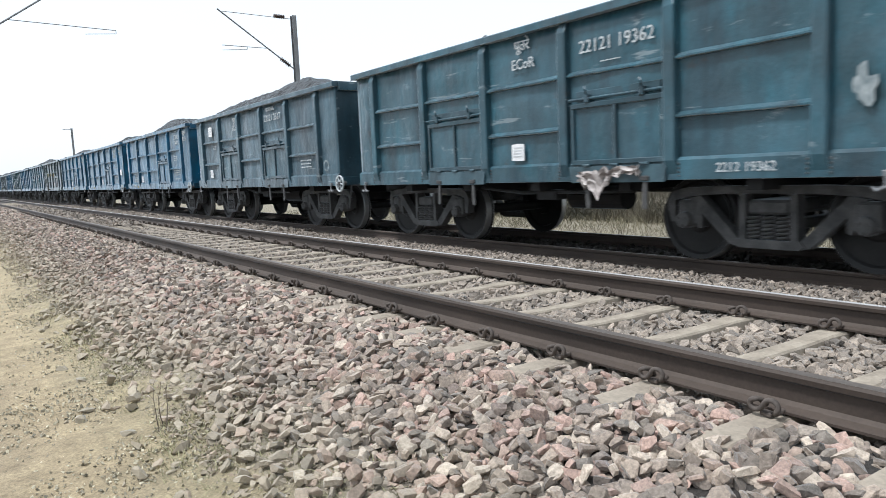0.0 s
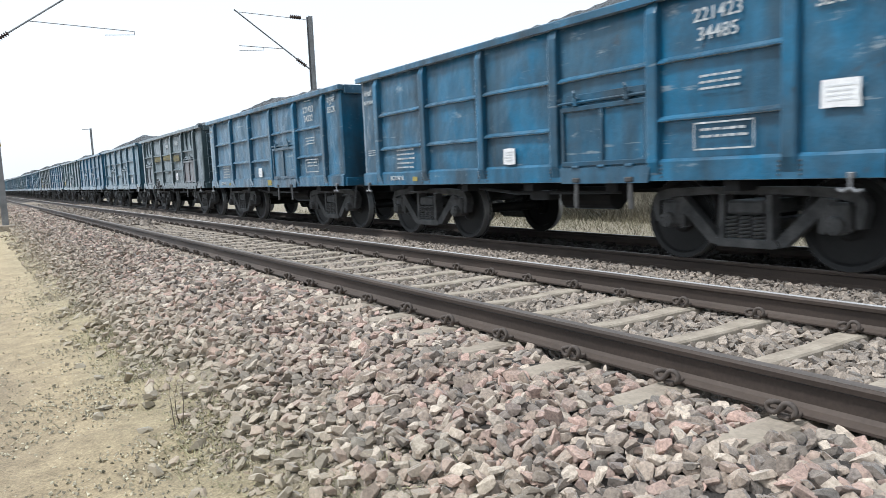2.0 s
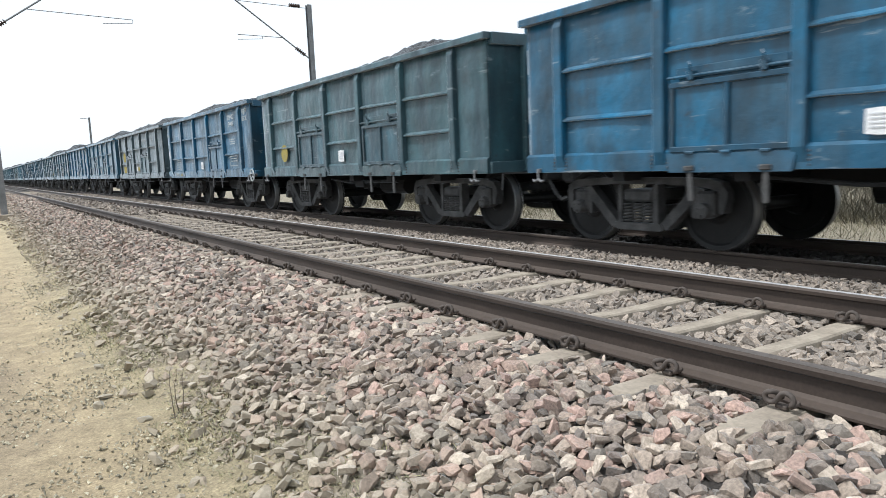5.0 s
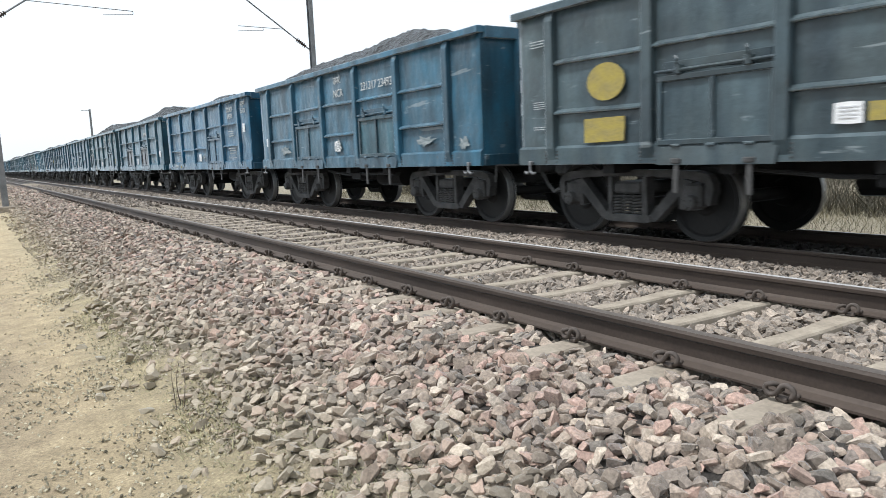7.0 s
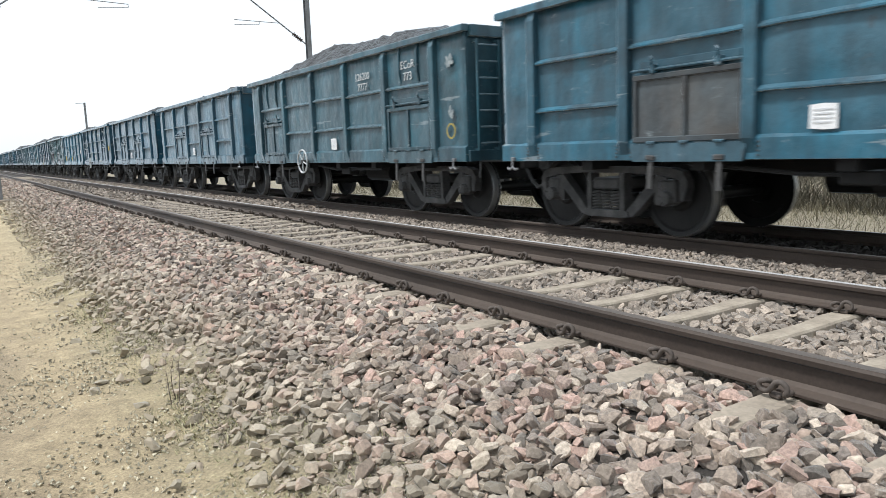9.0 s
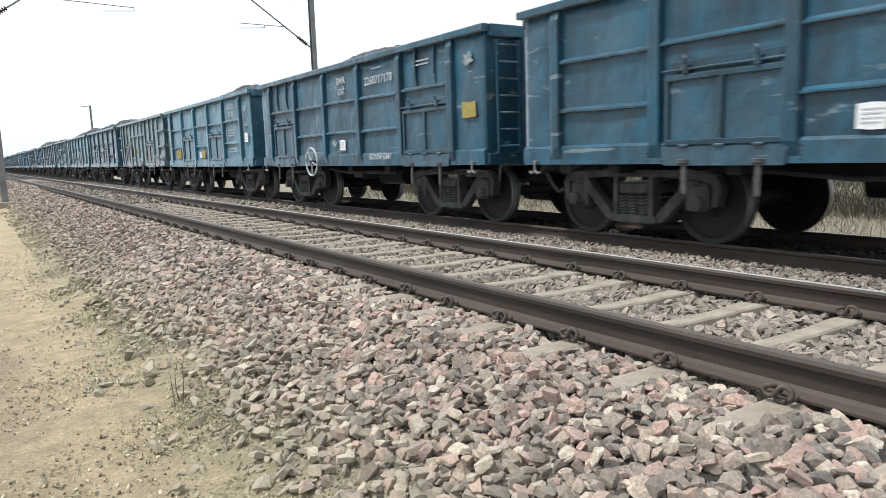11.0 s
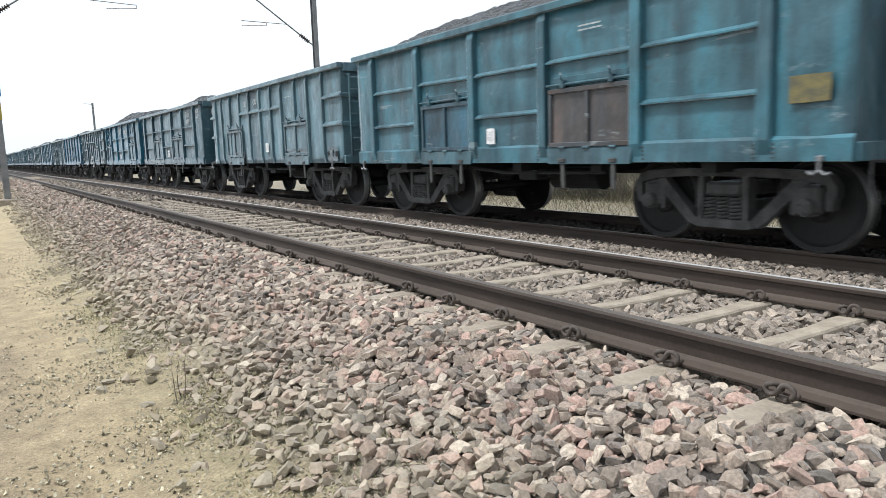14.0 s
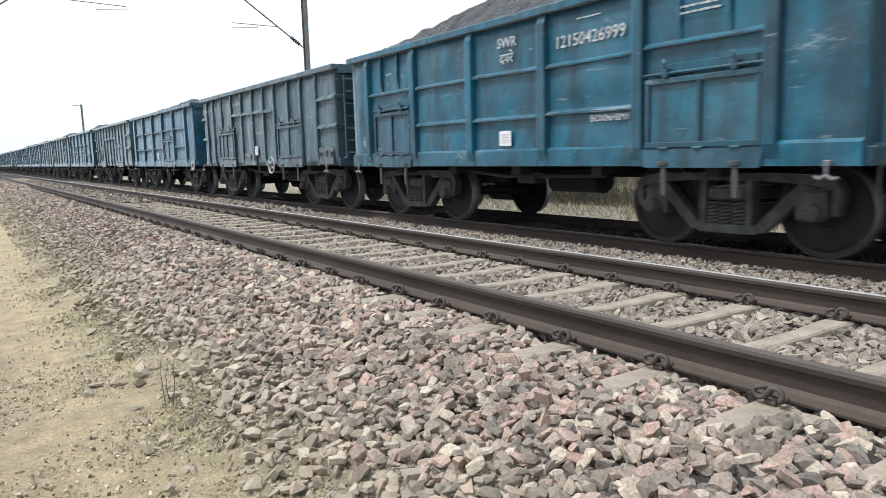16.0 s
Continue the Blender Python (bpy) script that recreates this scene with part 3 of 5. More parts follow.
def door_frame(door, paint, c):
    """The upright bars and the top and bottom rails of a door."""
    x = -HALF_WIDE - 0.047
    up = kept("door_bar", lambda: mesh_of("bar", box(B(), x - 0.036, x, -0.026, 0.026, 0.0, DOOR_H, 0.006), PAINT))
    flat = kept("door_rail", lambda: mesh_of("rail", box(B(), x - 0.042, x, -DOOR_W / 2 - 0.03, DOOR_W / 2 + 0.03, -0.032, 0.032, 0.008), PAINT))
    for y in (-DOOR_W / 2, 0.0, DOOR_W / 2):
        paint(part("door_bar", up, None, door), c).matrix_basis = pose(0, y, 0)
    for z in (0.0, DOOR_H):
        paint(part("door_rail", flat, None, door), c).matrix_basis = pose(0.002, 0, z)


def hinge_mesh(w):
    """The round hinge bar over a door with its lugs and latch hooks."""
    bm = B()
    x = -HALF_WIDE - 0.08
    rod(bm, (x, -w / 2 - 0.03, 0), (x, w / 2 + 0.03, 0), 0.018, 8)
    box(bm, -HALF_WIDE - 0.042, -HALF_WIDE + 0.005, -w * 0.46, w * 0.46, 0.005, 0.105, 0.006)
    for y in (-w * 0.3, w * 0.3):
        box(bm, x - 0.03, -HALF_WIDE, y - 0.035, y + 0.035, -0.05, 0.06, 0.01)
        path_rod(bm, [(x - 0.02, y, 0.05), (x - 0.05, y - 0.02, 0.11), (x - 0.03, y + 0.02, 0.15)], 0.013, 6)
    return mesh_of("hinge_bar", bm, PAINT)


def sill_mesh():
    """The proud plate of the sole under a door, its ends cut back, with the latch lugs on its upper edge."""
    bm = B()
    x = -HALF_WIDE - 0.055
    prism(bm, [(-0.72, 0.965), (0.72, 0.965), (0.76, 1.17), (-0.76, 1.17)], "x", x - 0.03, x + 0.01)
    for y in (-0.45, 0.0, 0.45):
        box(bm, x - 0.055, x, y - 0.06, y + 0.06, 1.165, 1.2, 0.01)
    return mesh_of("door_sill", bm, PAINT)


def lever_mesh():
    """A flat door-locking lever that hangs below the sole bar."""
    bm = B()
    x = -HALF_WIDE - 0.07
    prism(bm, [(-0.028, 0.0), (0.028, 0.0), (0.04, -0.2), (0.034, -0.33), (-0.026, -0.33), (-0.03, -0.2)], "x", x - 0.012, x + 0.012)
    box(bm, x - 0.035, x + 0.03, -0.07, 0.07, 0.0, 0.06, 0.012)
    return mesh_of("door_lever", bm, UNDER)


def end_wall(w, paint, m, kind, near):
    """The front end: a plain sheet with two stiffeners, its sill and, on many-ribbed wagons, two cross ribs."""
    y = -HALF
    e = paint(part("end_wall", kept("end", lambda: mesh_of("end_wall", box(B(), -HALF_WIDE, HALF_WIDE, y, y + 0.02, LOW, HIGH), PAINT)), None, w))
    e.matrix_basis = m
    if not near:
        return
    for x in (-0.8, 0.8):
        paint(part("end_post", kept(("end_post", x), lambda: mesh_of("end_post", box(B(), x - 0.06, x + 0.06, y - 0.1, y + 0.002, LOW, HIGH - 0.02, 0.01), PAINT)), None, e))
    paint(part("end_sill", kept("end_sill", lambda: mesh_of("end_sill", box(B(), -HALF_WIDE, HALF_WIDE, y - 0.05, y + 0.002, LOW - 0.02, LOW + 0.16, 0.01), PAINT)), None, e))
    if kind == "B":
        for z in (1.83, 2.44):
            paint(part("end_rib", kept(("end_rib", z), lambda: mesh_of("end_rib", box(B(), -HALF_WIDE - 0.06, HALF_WIDE + 0.06, y - 0.06, y + 0.002, z - 0.04, z + 0.04, 0.01), PAINT)), None, e))


# rungs are coloured paler than the wagon's own paint
PALE_RUNG = (0.22, 0.27, 0.29)


def ladder(w, paint, corner, forward):
    """Two stiles and seven round rungs on the front end, beside the corner or further in between the stiffeners."""
    y = -HALF - 0.12
    a, b = (-1.38, -0.96) if corner else (-0.74, -0.22)

    def stile(x):
        bm = B()
        prism(bm, [(y - 0.02, 1.15), (y + 0.12, 1.15), (y + 0.12, 1.19), (y + 0.02, 1.19), (y + 0.02, 2.84), (y + 0.12, 2.84), (y + 0.12, 2.88), (y - 0.02, 2.88)], "x", x - 0.018, x + 0.018)
        return mesh_of("stile", bm, PAINT)

    lad = paint(part("ladder", kept(("stile", a), lambda: stile(a)), None, w))
    lad.matrix_basis = pose(0, -forward, 0)
    paint(part("stile", kept(("stile", b), lambda: stile(b)), None, lad))
    rung = kept(("rung", a), lambda: mesh_of("rung", rod(B(), (a, y, 0), (b, y, 0), 0.014, 6), PAINT))
    for j in range(7):
        paint(part("rung", rung, None, lad), PALE_RUNG).matrix_basis = pose(0, 0, 1.27 + j * 0.255)


def coping_mesh():
    bm = B()
    x = -HALF_WIDE
    prism(bm, [(x - 0.105, 3.005), (x + 0.04, 3.005), (x + 0.04, 3.09), (x + 0.02, 3.105), (x - 0.09, 3.105), (x - 0.105, 3.09)], "y", -HALF - 0.06, HALF + 0.06)
    return mesh_of("coping", bm, PAINT)


def end_coping_mesh():
    bm = B()
    y = -HALF
    prism(bm, [(y - 0.10, 2.93), (y + 0.04, 2.93), (y + 0.04, 3.10), (y - 0.10, 3.10)], "x", -HALF_WIDE + 0.045, HALF_WIDE - 0.045)
    return mesh_of("end_coping", bm, PAINT)


def sole_mesh(deep):
    bm = B()
    x = -HALF_WIDE
    prism(bm, [(x - deep, 0.985), (x, 0.98), (x, 1.22), (x - deep * 0.3, 1.235), (x - deep, 1.2)], "y", -HALF, HALF)
    return mesh_of("sole_bar", bm, PAINT)


def rivets_mesh():
    """Two columns of rivet heads at the foot of a post."""
    bm = B()
    x = -HALF_WIDE - 0.055
    for y in (-0.11, 0.11):
        for j in range(4):
            box(bm, x - 0.012, x + 0.005, y - 0.011, y + 0.011, 1.015 + j * 0.045, 1.037 + j * 0.045, 0.004)
    return mesh_of("rivets", bm, UNDER)


def underframe(w, near):
    u = part("underframe", kept("under", lambda: mesh_of("underframe", box(B(), -HALF_WIDE + 0.02, HALF_WIDE - 0.02, -HALF + 0.03, HALF - 0.03, 1.0, 1.08), BLACK)), None, w, "black steel underframe with brake gear")
    part("centre_sill", kept("sill", lambda: mesh_of("centre_sill", box(B(), -0.28, 0.28, -HALF, HALF, 0.78, 1.0, 0.02), BLACK)), None, u)
    if not near:
        return
    for y in (-3.3, -1.6, 0, 1.6, 3.3):
        part("cross_bearer", kept("bearer", lambda: mesh_of("cross_bearer", box(B(), -1.45, 1.45, -0.09, 0.09, 0.86, 1.001), BLACK)), None, u).matrix_basis = pose(0, y, 0)
    part("brake_cylinder", kept("cyl", lambda: mesh_of("brake_cylinder", rod(B(), (-0.55, -0.9, 0.72), (-0.55, 0.1, 0.72), 0.17, 14), BLACK)), None, u)
    part("air_reservoir", kept("res", lambda: mesh_of("air_reservoir", rod(B(), (0.7, 0.2, 0.7), (0.7, 1.2, 0.7), 0.22, 14), BLACK)), None, u)
    part("brake_rod", kept("brod", lambda: mesh_of("brake_rod", path_rod(B(), [(-1.2, 1.9, 0.93), (-1.25, 0.5, 0.82), (-1.25, -1.6, 0.84)], 0.025, 6), BLACK)), None, u)
    part("valve_box", kept("valve", lambda: mesh_of("valve_box", box(B(), -1.3, -1.05, -0.25, 0.15, 0.72, 0.86, 0.02), BLACK)), None, u)


def coupler_mesh():
    bm = B()
    y = -HALF
    box(bm, -0.11, 0.11, y - 0.34, y + 0.02, 0.80, 1.0, 0.02)
    box(bm, -0.2, 0.17, y - 0.40, y - 0.2, 0.76, 1.04, 0.04)
    box(bm, -0.45, 0.45, y - 0.09, y + 0.01, 0.82, 1.02, 0.02)
    path_rod(bm, [(-0.35, y - 0.02, 0.86), (-0.37, y - 0.22, 0.62), (-0.36, y - 0.36, 0.5), (-0.33, y - 0.43, 0.55)], 0.03, 7)
    path_rod(bm, [(-1.3, y - 0.04, 0.98), (-0.9, y - 0.1, 0.96), (-0.25, y - 0.14, 0.98)], 0.016, 6)
    path_rod(bm, [(-1.3, y - 0.04, 0.98), (-1.34, y - 0.06, 0.72)], 0.016, 6)
    return mesh_of("coupler", bm, UNDER)


def hook_mesh():
    """The white tow hook and its plate at the foot of the corner."""
    bm = B()
    x, y = -HALF_WIDE - 0.10, -HALF + 0.28
    box(bm, x - 0.012, x + 0.05, y - 0.028, y + 0.028, 0.98, 1.04, 0.008)
    path_rod(bm, [(x, y, 1.0), (x, y, 0.90), (x, y - 0.06, 0.86), (x, y - 0.11, 0.88)], 0.017, 7)
    path_rod(bm, [(x, y, 0.90), (x, y + 0.07, 0.86), (x, y + 0.11, 0.89)], 0.017, 7)
    return mesh_of("tow_hook", bm, MAST)


def hand_wheel(parent, r, spokes, mat):
    """A round rim on spokes about a hub."""
    told = "white-rimmed hand brake wheel" if mat is WHITE else "dark iron hand brake wheel"
    rim = part("hand_wheel", kept(("rim", r, mat.name), lambda: mesh_of("hand_wheel", ring(B(), (0, 0, 0), r, 0.02, "x", 28, 6), mat)), None, parent, told)
    part("hub", kept("hub", lambda: mesh_of("hub", rod(B(), (-0.04, 0, 0), (0.14, 0, 0), 0.04, 8), UNDER)), None, rim)
    for i in range(spokes):
        part("spoke", kept(("spoke", r, mat.name), lambda: mesh_of("spoke", rod(B(), (0, 0, 0.03), (0, 0, r - 0.01), 0.016, 6), mat)), None, rim).matrix_basis = pose(0, 0, 0, 35 + 360 * i / spokes)
    return rim


def coal_mesh(variant, low, tall):
    """A heaped load: rough crest above the coping, falling to the walls."""
    r = random.Random(variant)
    bm = B()
    nx, ny = 22, 96
    high = 0.16 if low else r.uniform(0.74, 0.84) if tall else r.uniform(0.54, 0.64)
    shift = r.uniform(-1.2, 1.2)
    grid = []
    for i in range(nx + 1):
        row = []
        for j in range(ny + 1):
            x, y = -1.47 + 2.94 * i / nx, -4.84 + 9.68 * j / ny
            edge = min(1.0, (1.47 - abs(x)) / 0.95, (4.84 - abs(y)) / 2.6, (4.84 - abs(y - shift * 0.3)) / 3.2)
            crest = high * (0.85 + 0.28 * noise.noise((x * 0.5, y * 0.4 + shift, variant * 3.7)))
            z = (2.8 if low else 2.96) + crest * max(0, edge) ** 0.8 + 0.05 * noise.noise((x * 4, y * 4, variant)) + 0.05 * noise.noise((x * 10, y * 10, variant))
            row.append(bm.verts.new((x, y, z)))
        grid.append(row)
    for a, b in zip(grid, grid[1:]):
        for j in range(ny):
            bm.faces.new((a[j], b[j], b[j + 1], a[j + 1]))
    base = [e for e in bm.edges if e.is_boundary]
    ret = bmesh.ops.extrude_edge_only(bm, edges=base)
    for v in ret["geom"]:
        if isinstance(v, bmesh.types.BMVert):
            v.co.z = 2.6
    bmesh.ops.recalc_face_normals(bm, faces=bm.faces[:])
    return mesh_of("coal_load", bm, COAL)


HEAPED = {2, 3, 7, 11, 12, 14, 15, 21, 22, 25}     # the wagons loaded highest
LETTERS = Matrix(((0, 0, -1, 0), (-1, 0, 0, 0), (0, 1, 0, 0), (0, 0, 0, 1)))


def text_mesh(words):
    cu = bpy.data.curves.new("letters", "FONT")
    cu.body, cu.size, cu.extrude, cu.align_x, cu.offset = words, 1.0, 0.004, "CENTER", 0.006
    cu.resolution_u = 3
    ob = bpy.data.objects.new("letters", cu)
    scene.collection.objects.link(ob)
    bpy.context.view_layer.update()
    me = bpy.data.meshes.new_from_object(ob.evaluated_get(bpy.context.evaluated_depsgraph_get()))
    bpy.data.objects.remove(ob)
    me.materials.clear()
    me.materials.append(WHITE)
    return me


def bars_mesh(rows, seed, mat=None):
    """Lines of writing too small to read, as short bars in a block one wide."""
    r = random.Random(seed)
    bm = B()
    for i in range(rows):
        x, z = -0.5, -i * 0.22
        while x < 0.46:
            w = r.uniform(0.05, 0.16)
            box(bm, x, min(x + w, 0.5), z - 0.04, z + 0.04, 0, 0.006)
            x += w + r.uniform(0.02, 0.06)
    return mesh_of("writing", bm, mat or WHITE)


def tear_mesh(seed):
    """A ragged split in the sheet, its lips curled."""
    r = random.Random(900 + seed)
    bm = B()
    n = 9
    pts = []
    for i in range(n):
        a = 6.283 * i / n
        d = 0.5 * r.uniform(0.25, 1.0)
        pts.append((d * math.cos(a) * 0.55, d * math.sin(a)))
    prism(bm, [(x, y) for x, y in pts], "z", 0.0, 0.008)
    return mesh_of("tear", bm, BLACK)


def patch_mesh(shape, mat):
    bm = B()
    if shape == "disc":
        bmesh.ops.create_cone(bm, cap_ends=True, segments=28, radius1=0.5, radius2=0.5, depth=0.006)
    elif shape == "ring":
        for i in range(18):
            a, b = math.tau * i / 18, math.tau * (i + 1) / 18
            prism(bm, [(0.5 * math.cos(a), 0.5 * math.sin(a)), (0.5 * math.cos(b), 0.5 * math.sin(b)), (0.38 * math.cos(b), 0.38 * math.sin(b)), (0.38 * math.cos(a), 0.38 * math.sin(a))], "z", 0, 0.006)
    elif shape == "frame":
        for a in ((-0.5, 0.5, 0.22, 0.25), (-0.5, 0.5, -0.25, -0.22), (-0.5, -0.485, -0.25, 0.25), (0.485, 0.5, -0.25, 0.25)):
            box(bm, a[0], a[1], a[2], a[3], 0, 0.006)
    else:
        r = random.Random(shape)
        if mat is FAINT:
            ends = [(0.5 * math.cos(math.tau * i / 18), 0.5 * math.sin(math.tau * i / 18)) for i in range(18)]
            prism(bm, [(x * f, y * f) for x, y, f in ((x, y, r.uniform(0.45, 1.15)) for x, y in ends)], "z", 0, 0.004)
            return mesh_of("mark", bm, mat)
        pts = [(-0.5, -0.5), (0.0, -0.5), (0.5, -0.5), (0.5, 0.0), (0.5, 0.5), (0.0, 0.5), (-0.5, 0.5), (-0.5, 0.0)]
        vs = [bm.verts.new((x + r.uniform(-0.015, 0.015), y + r.uniform(-0.05, 0.05), 0.004)) for x, y in pts]
        f = bm.faces.new(vs)
        bmesh.ops.recalc_face_normals(bm, faces=[f])
        bmesh.ops.solidify(bm, geom=[f], thickness=0.004)
    return mesh_of("mark", bm, mat)


def on_side(ob, u, z, w, h=None, out=0.034):
    ob.matrix_basis = Matrix.Translation((-HALF_WIDE - out, HALF - u, z)) @ LETTERS @ Matrix.Diagonal((w, w if h is None else h, 1, 1))
    return ob


DENSE = 37


def wagon(k, spec):
    kind, col = spec["kind"], spec["col"]
    r = random.Random(100 + k)
    w = tagged(new("coal_wagon"), spec["label"], "wagon", group="wagons of the coal train")
    near = k < DENSE

    def paint(ob, c=None, vary=0.06):
        c = c or col
        f = 1.04 + r.uniform(-vary, vary)
        ob.color = (c[0] * f * 0.9, c[1] * f, c[2] * f * 1.06, r.random())
        return ob

    sides = (Matrix(), TURN)
    posts = POSTS_OF[kind]
    for n, m in enumerate(sides):
        v = (k + n) % 4
        body = BODY_B @ m if kind == "B" else m
        paint(part("side_wall", kept(("side", kind, v), lambda: side_sheet(kind, v)), None, w), vary=0).matrix_basis = body
        end_wall(w, paint, body, kind, near)
        paint(part("coping", kept("coping", coping_mesh), None, w)).matrix_basis = body
        paint(part("end_coping", kept("end_coping", end_coping_mesh), None, w)).matrix_basis = body
        if kind != "B":
            paint(part("sole_bar", kept("sole", lambda: sole_mesh(0.055)), None, w)).matrix_basis = m
        part("coupler", kept("coupler", coupler_mesh), None, w).matrix_basis = m
        if near:
            part("tow_hook", kept("hook", hook_mesh), None, w).matrix_basis = m
            part("tow_hook", kept("hook", hook_mesh), None, w).matrix_basis = m @ pose(0, 2 * HALF - 0.56, 0)
            if n == 0:
                ladder(w, paint, kind != "A", 0.14 if kind == "B" else 0.0)
        mesh = kept(("post", kind), lambda: post_mesh(0.085 if kind == "B" else 0.15, 0.075 if kind == "B" else 0.1, 1.0, 3.0))
        for u in posts:
            paint(part("post", mesh, None, w)).matrix_basis = m @ pose(0, HALF - u, 0)
            if near and kind != "B" and n == 0:
                tagged(part("rivets", kept("rivets", rivets_mesh), None, w), kind="stuff").matrix_basis = pose(0, HALF - u, 0)
        if n and not near:
            continue
        if kind == "B":
            spans = [(0.3, 0.85, 1.85), (0.3, 0.85, 2.46), (9.0, 9.95, 1.85), (9.0, 9.95, 2.46), (3.2, 6.5, 2.42)]
        else:
            spans = [(a, b, z) for a, b in zip(posts, posts[1:]) for z in (1.69, 2.33)]
        for i, (a, b, z) in enumerate(spans):
            door_here = kind == "C" and z < 2 and (a < 1 or b > 8.5) or kind == "A" and z < 2 and any(abs((a + b) / 2 - d[0]) < 0.5 for d in spec["doors"])
            if door_here:
                continue
            length = b - a - (0.0 if kind == "B" else 0.11)
            rb = paint(part("rib", kept(("rib", round(length, 2)), lambda: rib_mesh(length)), None, w))
            rb.matrix_basis = m @ pose(0, HALF - (a + b) / 2, z + r.uniform(-0.015, 0.015), r.uniform(-0.7, 0.7)) @ Matrix.Diagonal((1, 1, 1.6 if kind == "B" else 1, 1))
        if kind == "C":
            mesh = kept("short_post", lambda: post_mesh(0.05, 0.06, 2.36, 3.0))
            for u in (POSTS_A[0] + 0.5, POSTS_A[0] + 1.1, POSTS_A[4] + 0.55, POSTS_A[4] + 1.15):
                paint(part("short_post", mesh, None, w)).matrix_basis = m @ pose(0, HALF - u, 0)
        for u, dcol in spec["doors"]:
            split = near and n == 0
            d = paint(part("door", kept("door", door_mesh), None, w), dcol)
            if split:
                door_frame(d, paint, tuple(0.55 * v for v in dcol))
            d.matrix_basis = m @ pose(0, HALF - u, 1.22)
            if kind == "C" and u < 3:
                d.scale = (1, 0.88, 1)
            if near:
                paint(part("hinge_bar", kept("hinge", lambda: hinge_mesh(1.42)), None, d), tuple(0.7 * v for v in col)).matrix_basis = pose(0, 0, 0.79)
            if near and n == 0:
                paint(part("door_sill", kept("door_sill", sill_mesh), None, w), tuple(0.75 * a + 0.25 * b for a, b in zip(col, (0.09, 0.08, 0.07)))).matrix_basis = pose(0, HALF - u, 0) @ Matrix.Diagonal((1, 0.88 if kind == "C" and u < 3 else 1, 1, 1))
            for du in (-0.45, 0.45):
                part("door_lever", kept("lever", lever_mesh), None, w).matrix_basis = m @ pose(0, HALF - u - du, 0.98, r.uniform(-4, 4))
    underframe(w, near)
    low = kind == "B"
    part("coal_load", kept(("coal", k % 5, low, k in HEAPED), lambda: coal_mesh(k % 5, low, k in HEAPED)), None, w, "lumpy black coal" if low else "heaped lumpy black coal")
    for y in (3.262, -3.262):
        bogie(w, y)
    for u, z, rad, spokes, *mat in spec.get("wheels", ()):
        hw = hand_wheel(w, rad, spokes, mat[0] if mat else WHITE)
        hw.matrix_basis = pose(-HALF_WIDE - 0.2, HALF - u, z)
    for s, u, z, size in spec.get("text", ()):
        on_side(part("lettering", kept(("text", s), lambda: text_mesh(s)), None, w), u, z, size, out=0.042 if z > 1.22 else 0.06)
    for rows, u, z, width in spec.get("bars", ()):
        tagged(on_side(part("small_writing", kept(("bars", rows, k % 3), lambda: bars_mesh(rows, rows + k % 3)), None, w), u, z, width, width * 0.6, out=0.042 if z > 1.22 else 0.06), kind="stuff")
    for shape, mat, u, z, width, h in spec.get("marks", ()):
        on_side(part("painted_mark" if mat is not PAPER else "paper_label", kept(("mark", shape, mat.name), lambda: patch_mesh(shape, mat)), None, w), u, z, width, h, out=0.05 if z > 1.22 else 0.062)
        if mat is PAPER and near:
            tagged(on_side(part("small_writing", kept(("ink", k % 3), lambda: bars_mesh(4, 40 + k % 3, INK)), None, w), u, z + h * 0.26, width * 0.7, h * 0.75, out=0.056), kind="stuff")
    for i, (u, z, width, h) in enumerate(spec.get("plates", ())):
        ob = on_side(part("repair_plate", kept(("plate", i % 3), lambda: patch_mesh(20 + i % 3, PAINT)), None, w, "greyish-pink repair plate"), u, z + 0.09, width, h * 1.7, out=0.05)
        paint(ob, tuple(0.55 * a + 0.45 * b for a, b in zip(col, (0.15, 0.105, 0.10))))
        for du, dz in ((-0.38, 0.62), (0.1, 0.7), (0.42, 0.58)):
            v = (i * 3 + int(du * 10)) % 5
            on_side(part("tear", kept(("tear", v), lambda: tear_mesh(v)), None, w, "torn rusted-through steel"), u + du * width, z + dz * h, 0.2, 0.2, out=0.062)
    return w

BLUE, BRIGHT, TEAL, DEEP = (0.014, 0.088, 0.152), (0.011, 0.088, 0.130), (0.027, 0.108, 0.145), (0.016, 0.067, 0.10)
SLATE, DARK, PALE, OLIVE, RUSTY, BROWN = (0.034, 0.09, 0.122), (0.028, 0.073, 0.089), (0.11, 0.158, 0.16), (0.048, 0.066, 0.066), (0.08, 0.05, 0.043), (0.066, 0.056, 0.049)
D1, D3 = 3.2, 6.47
C0, C4 = 1.58, 8.1
B1, B2 = 2.7, 7.42


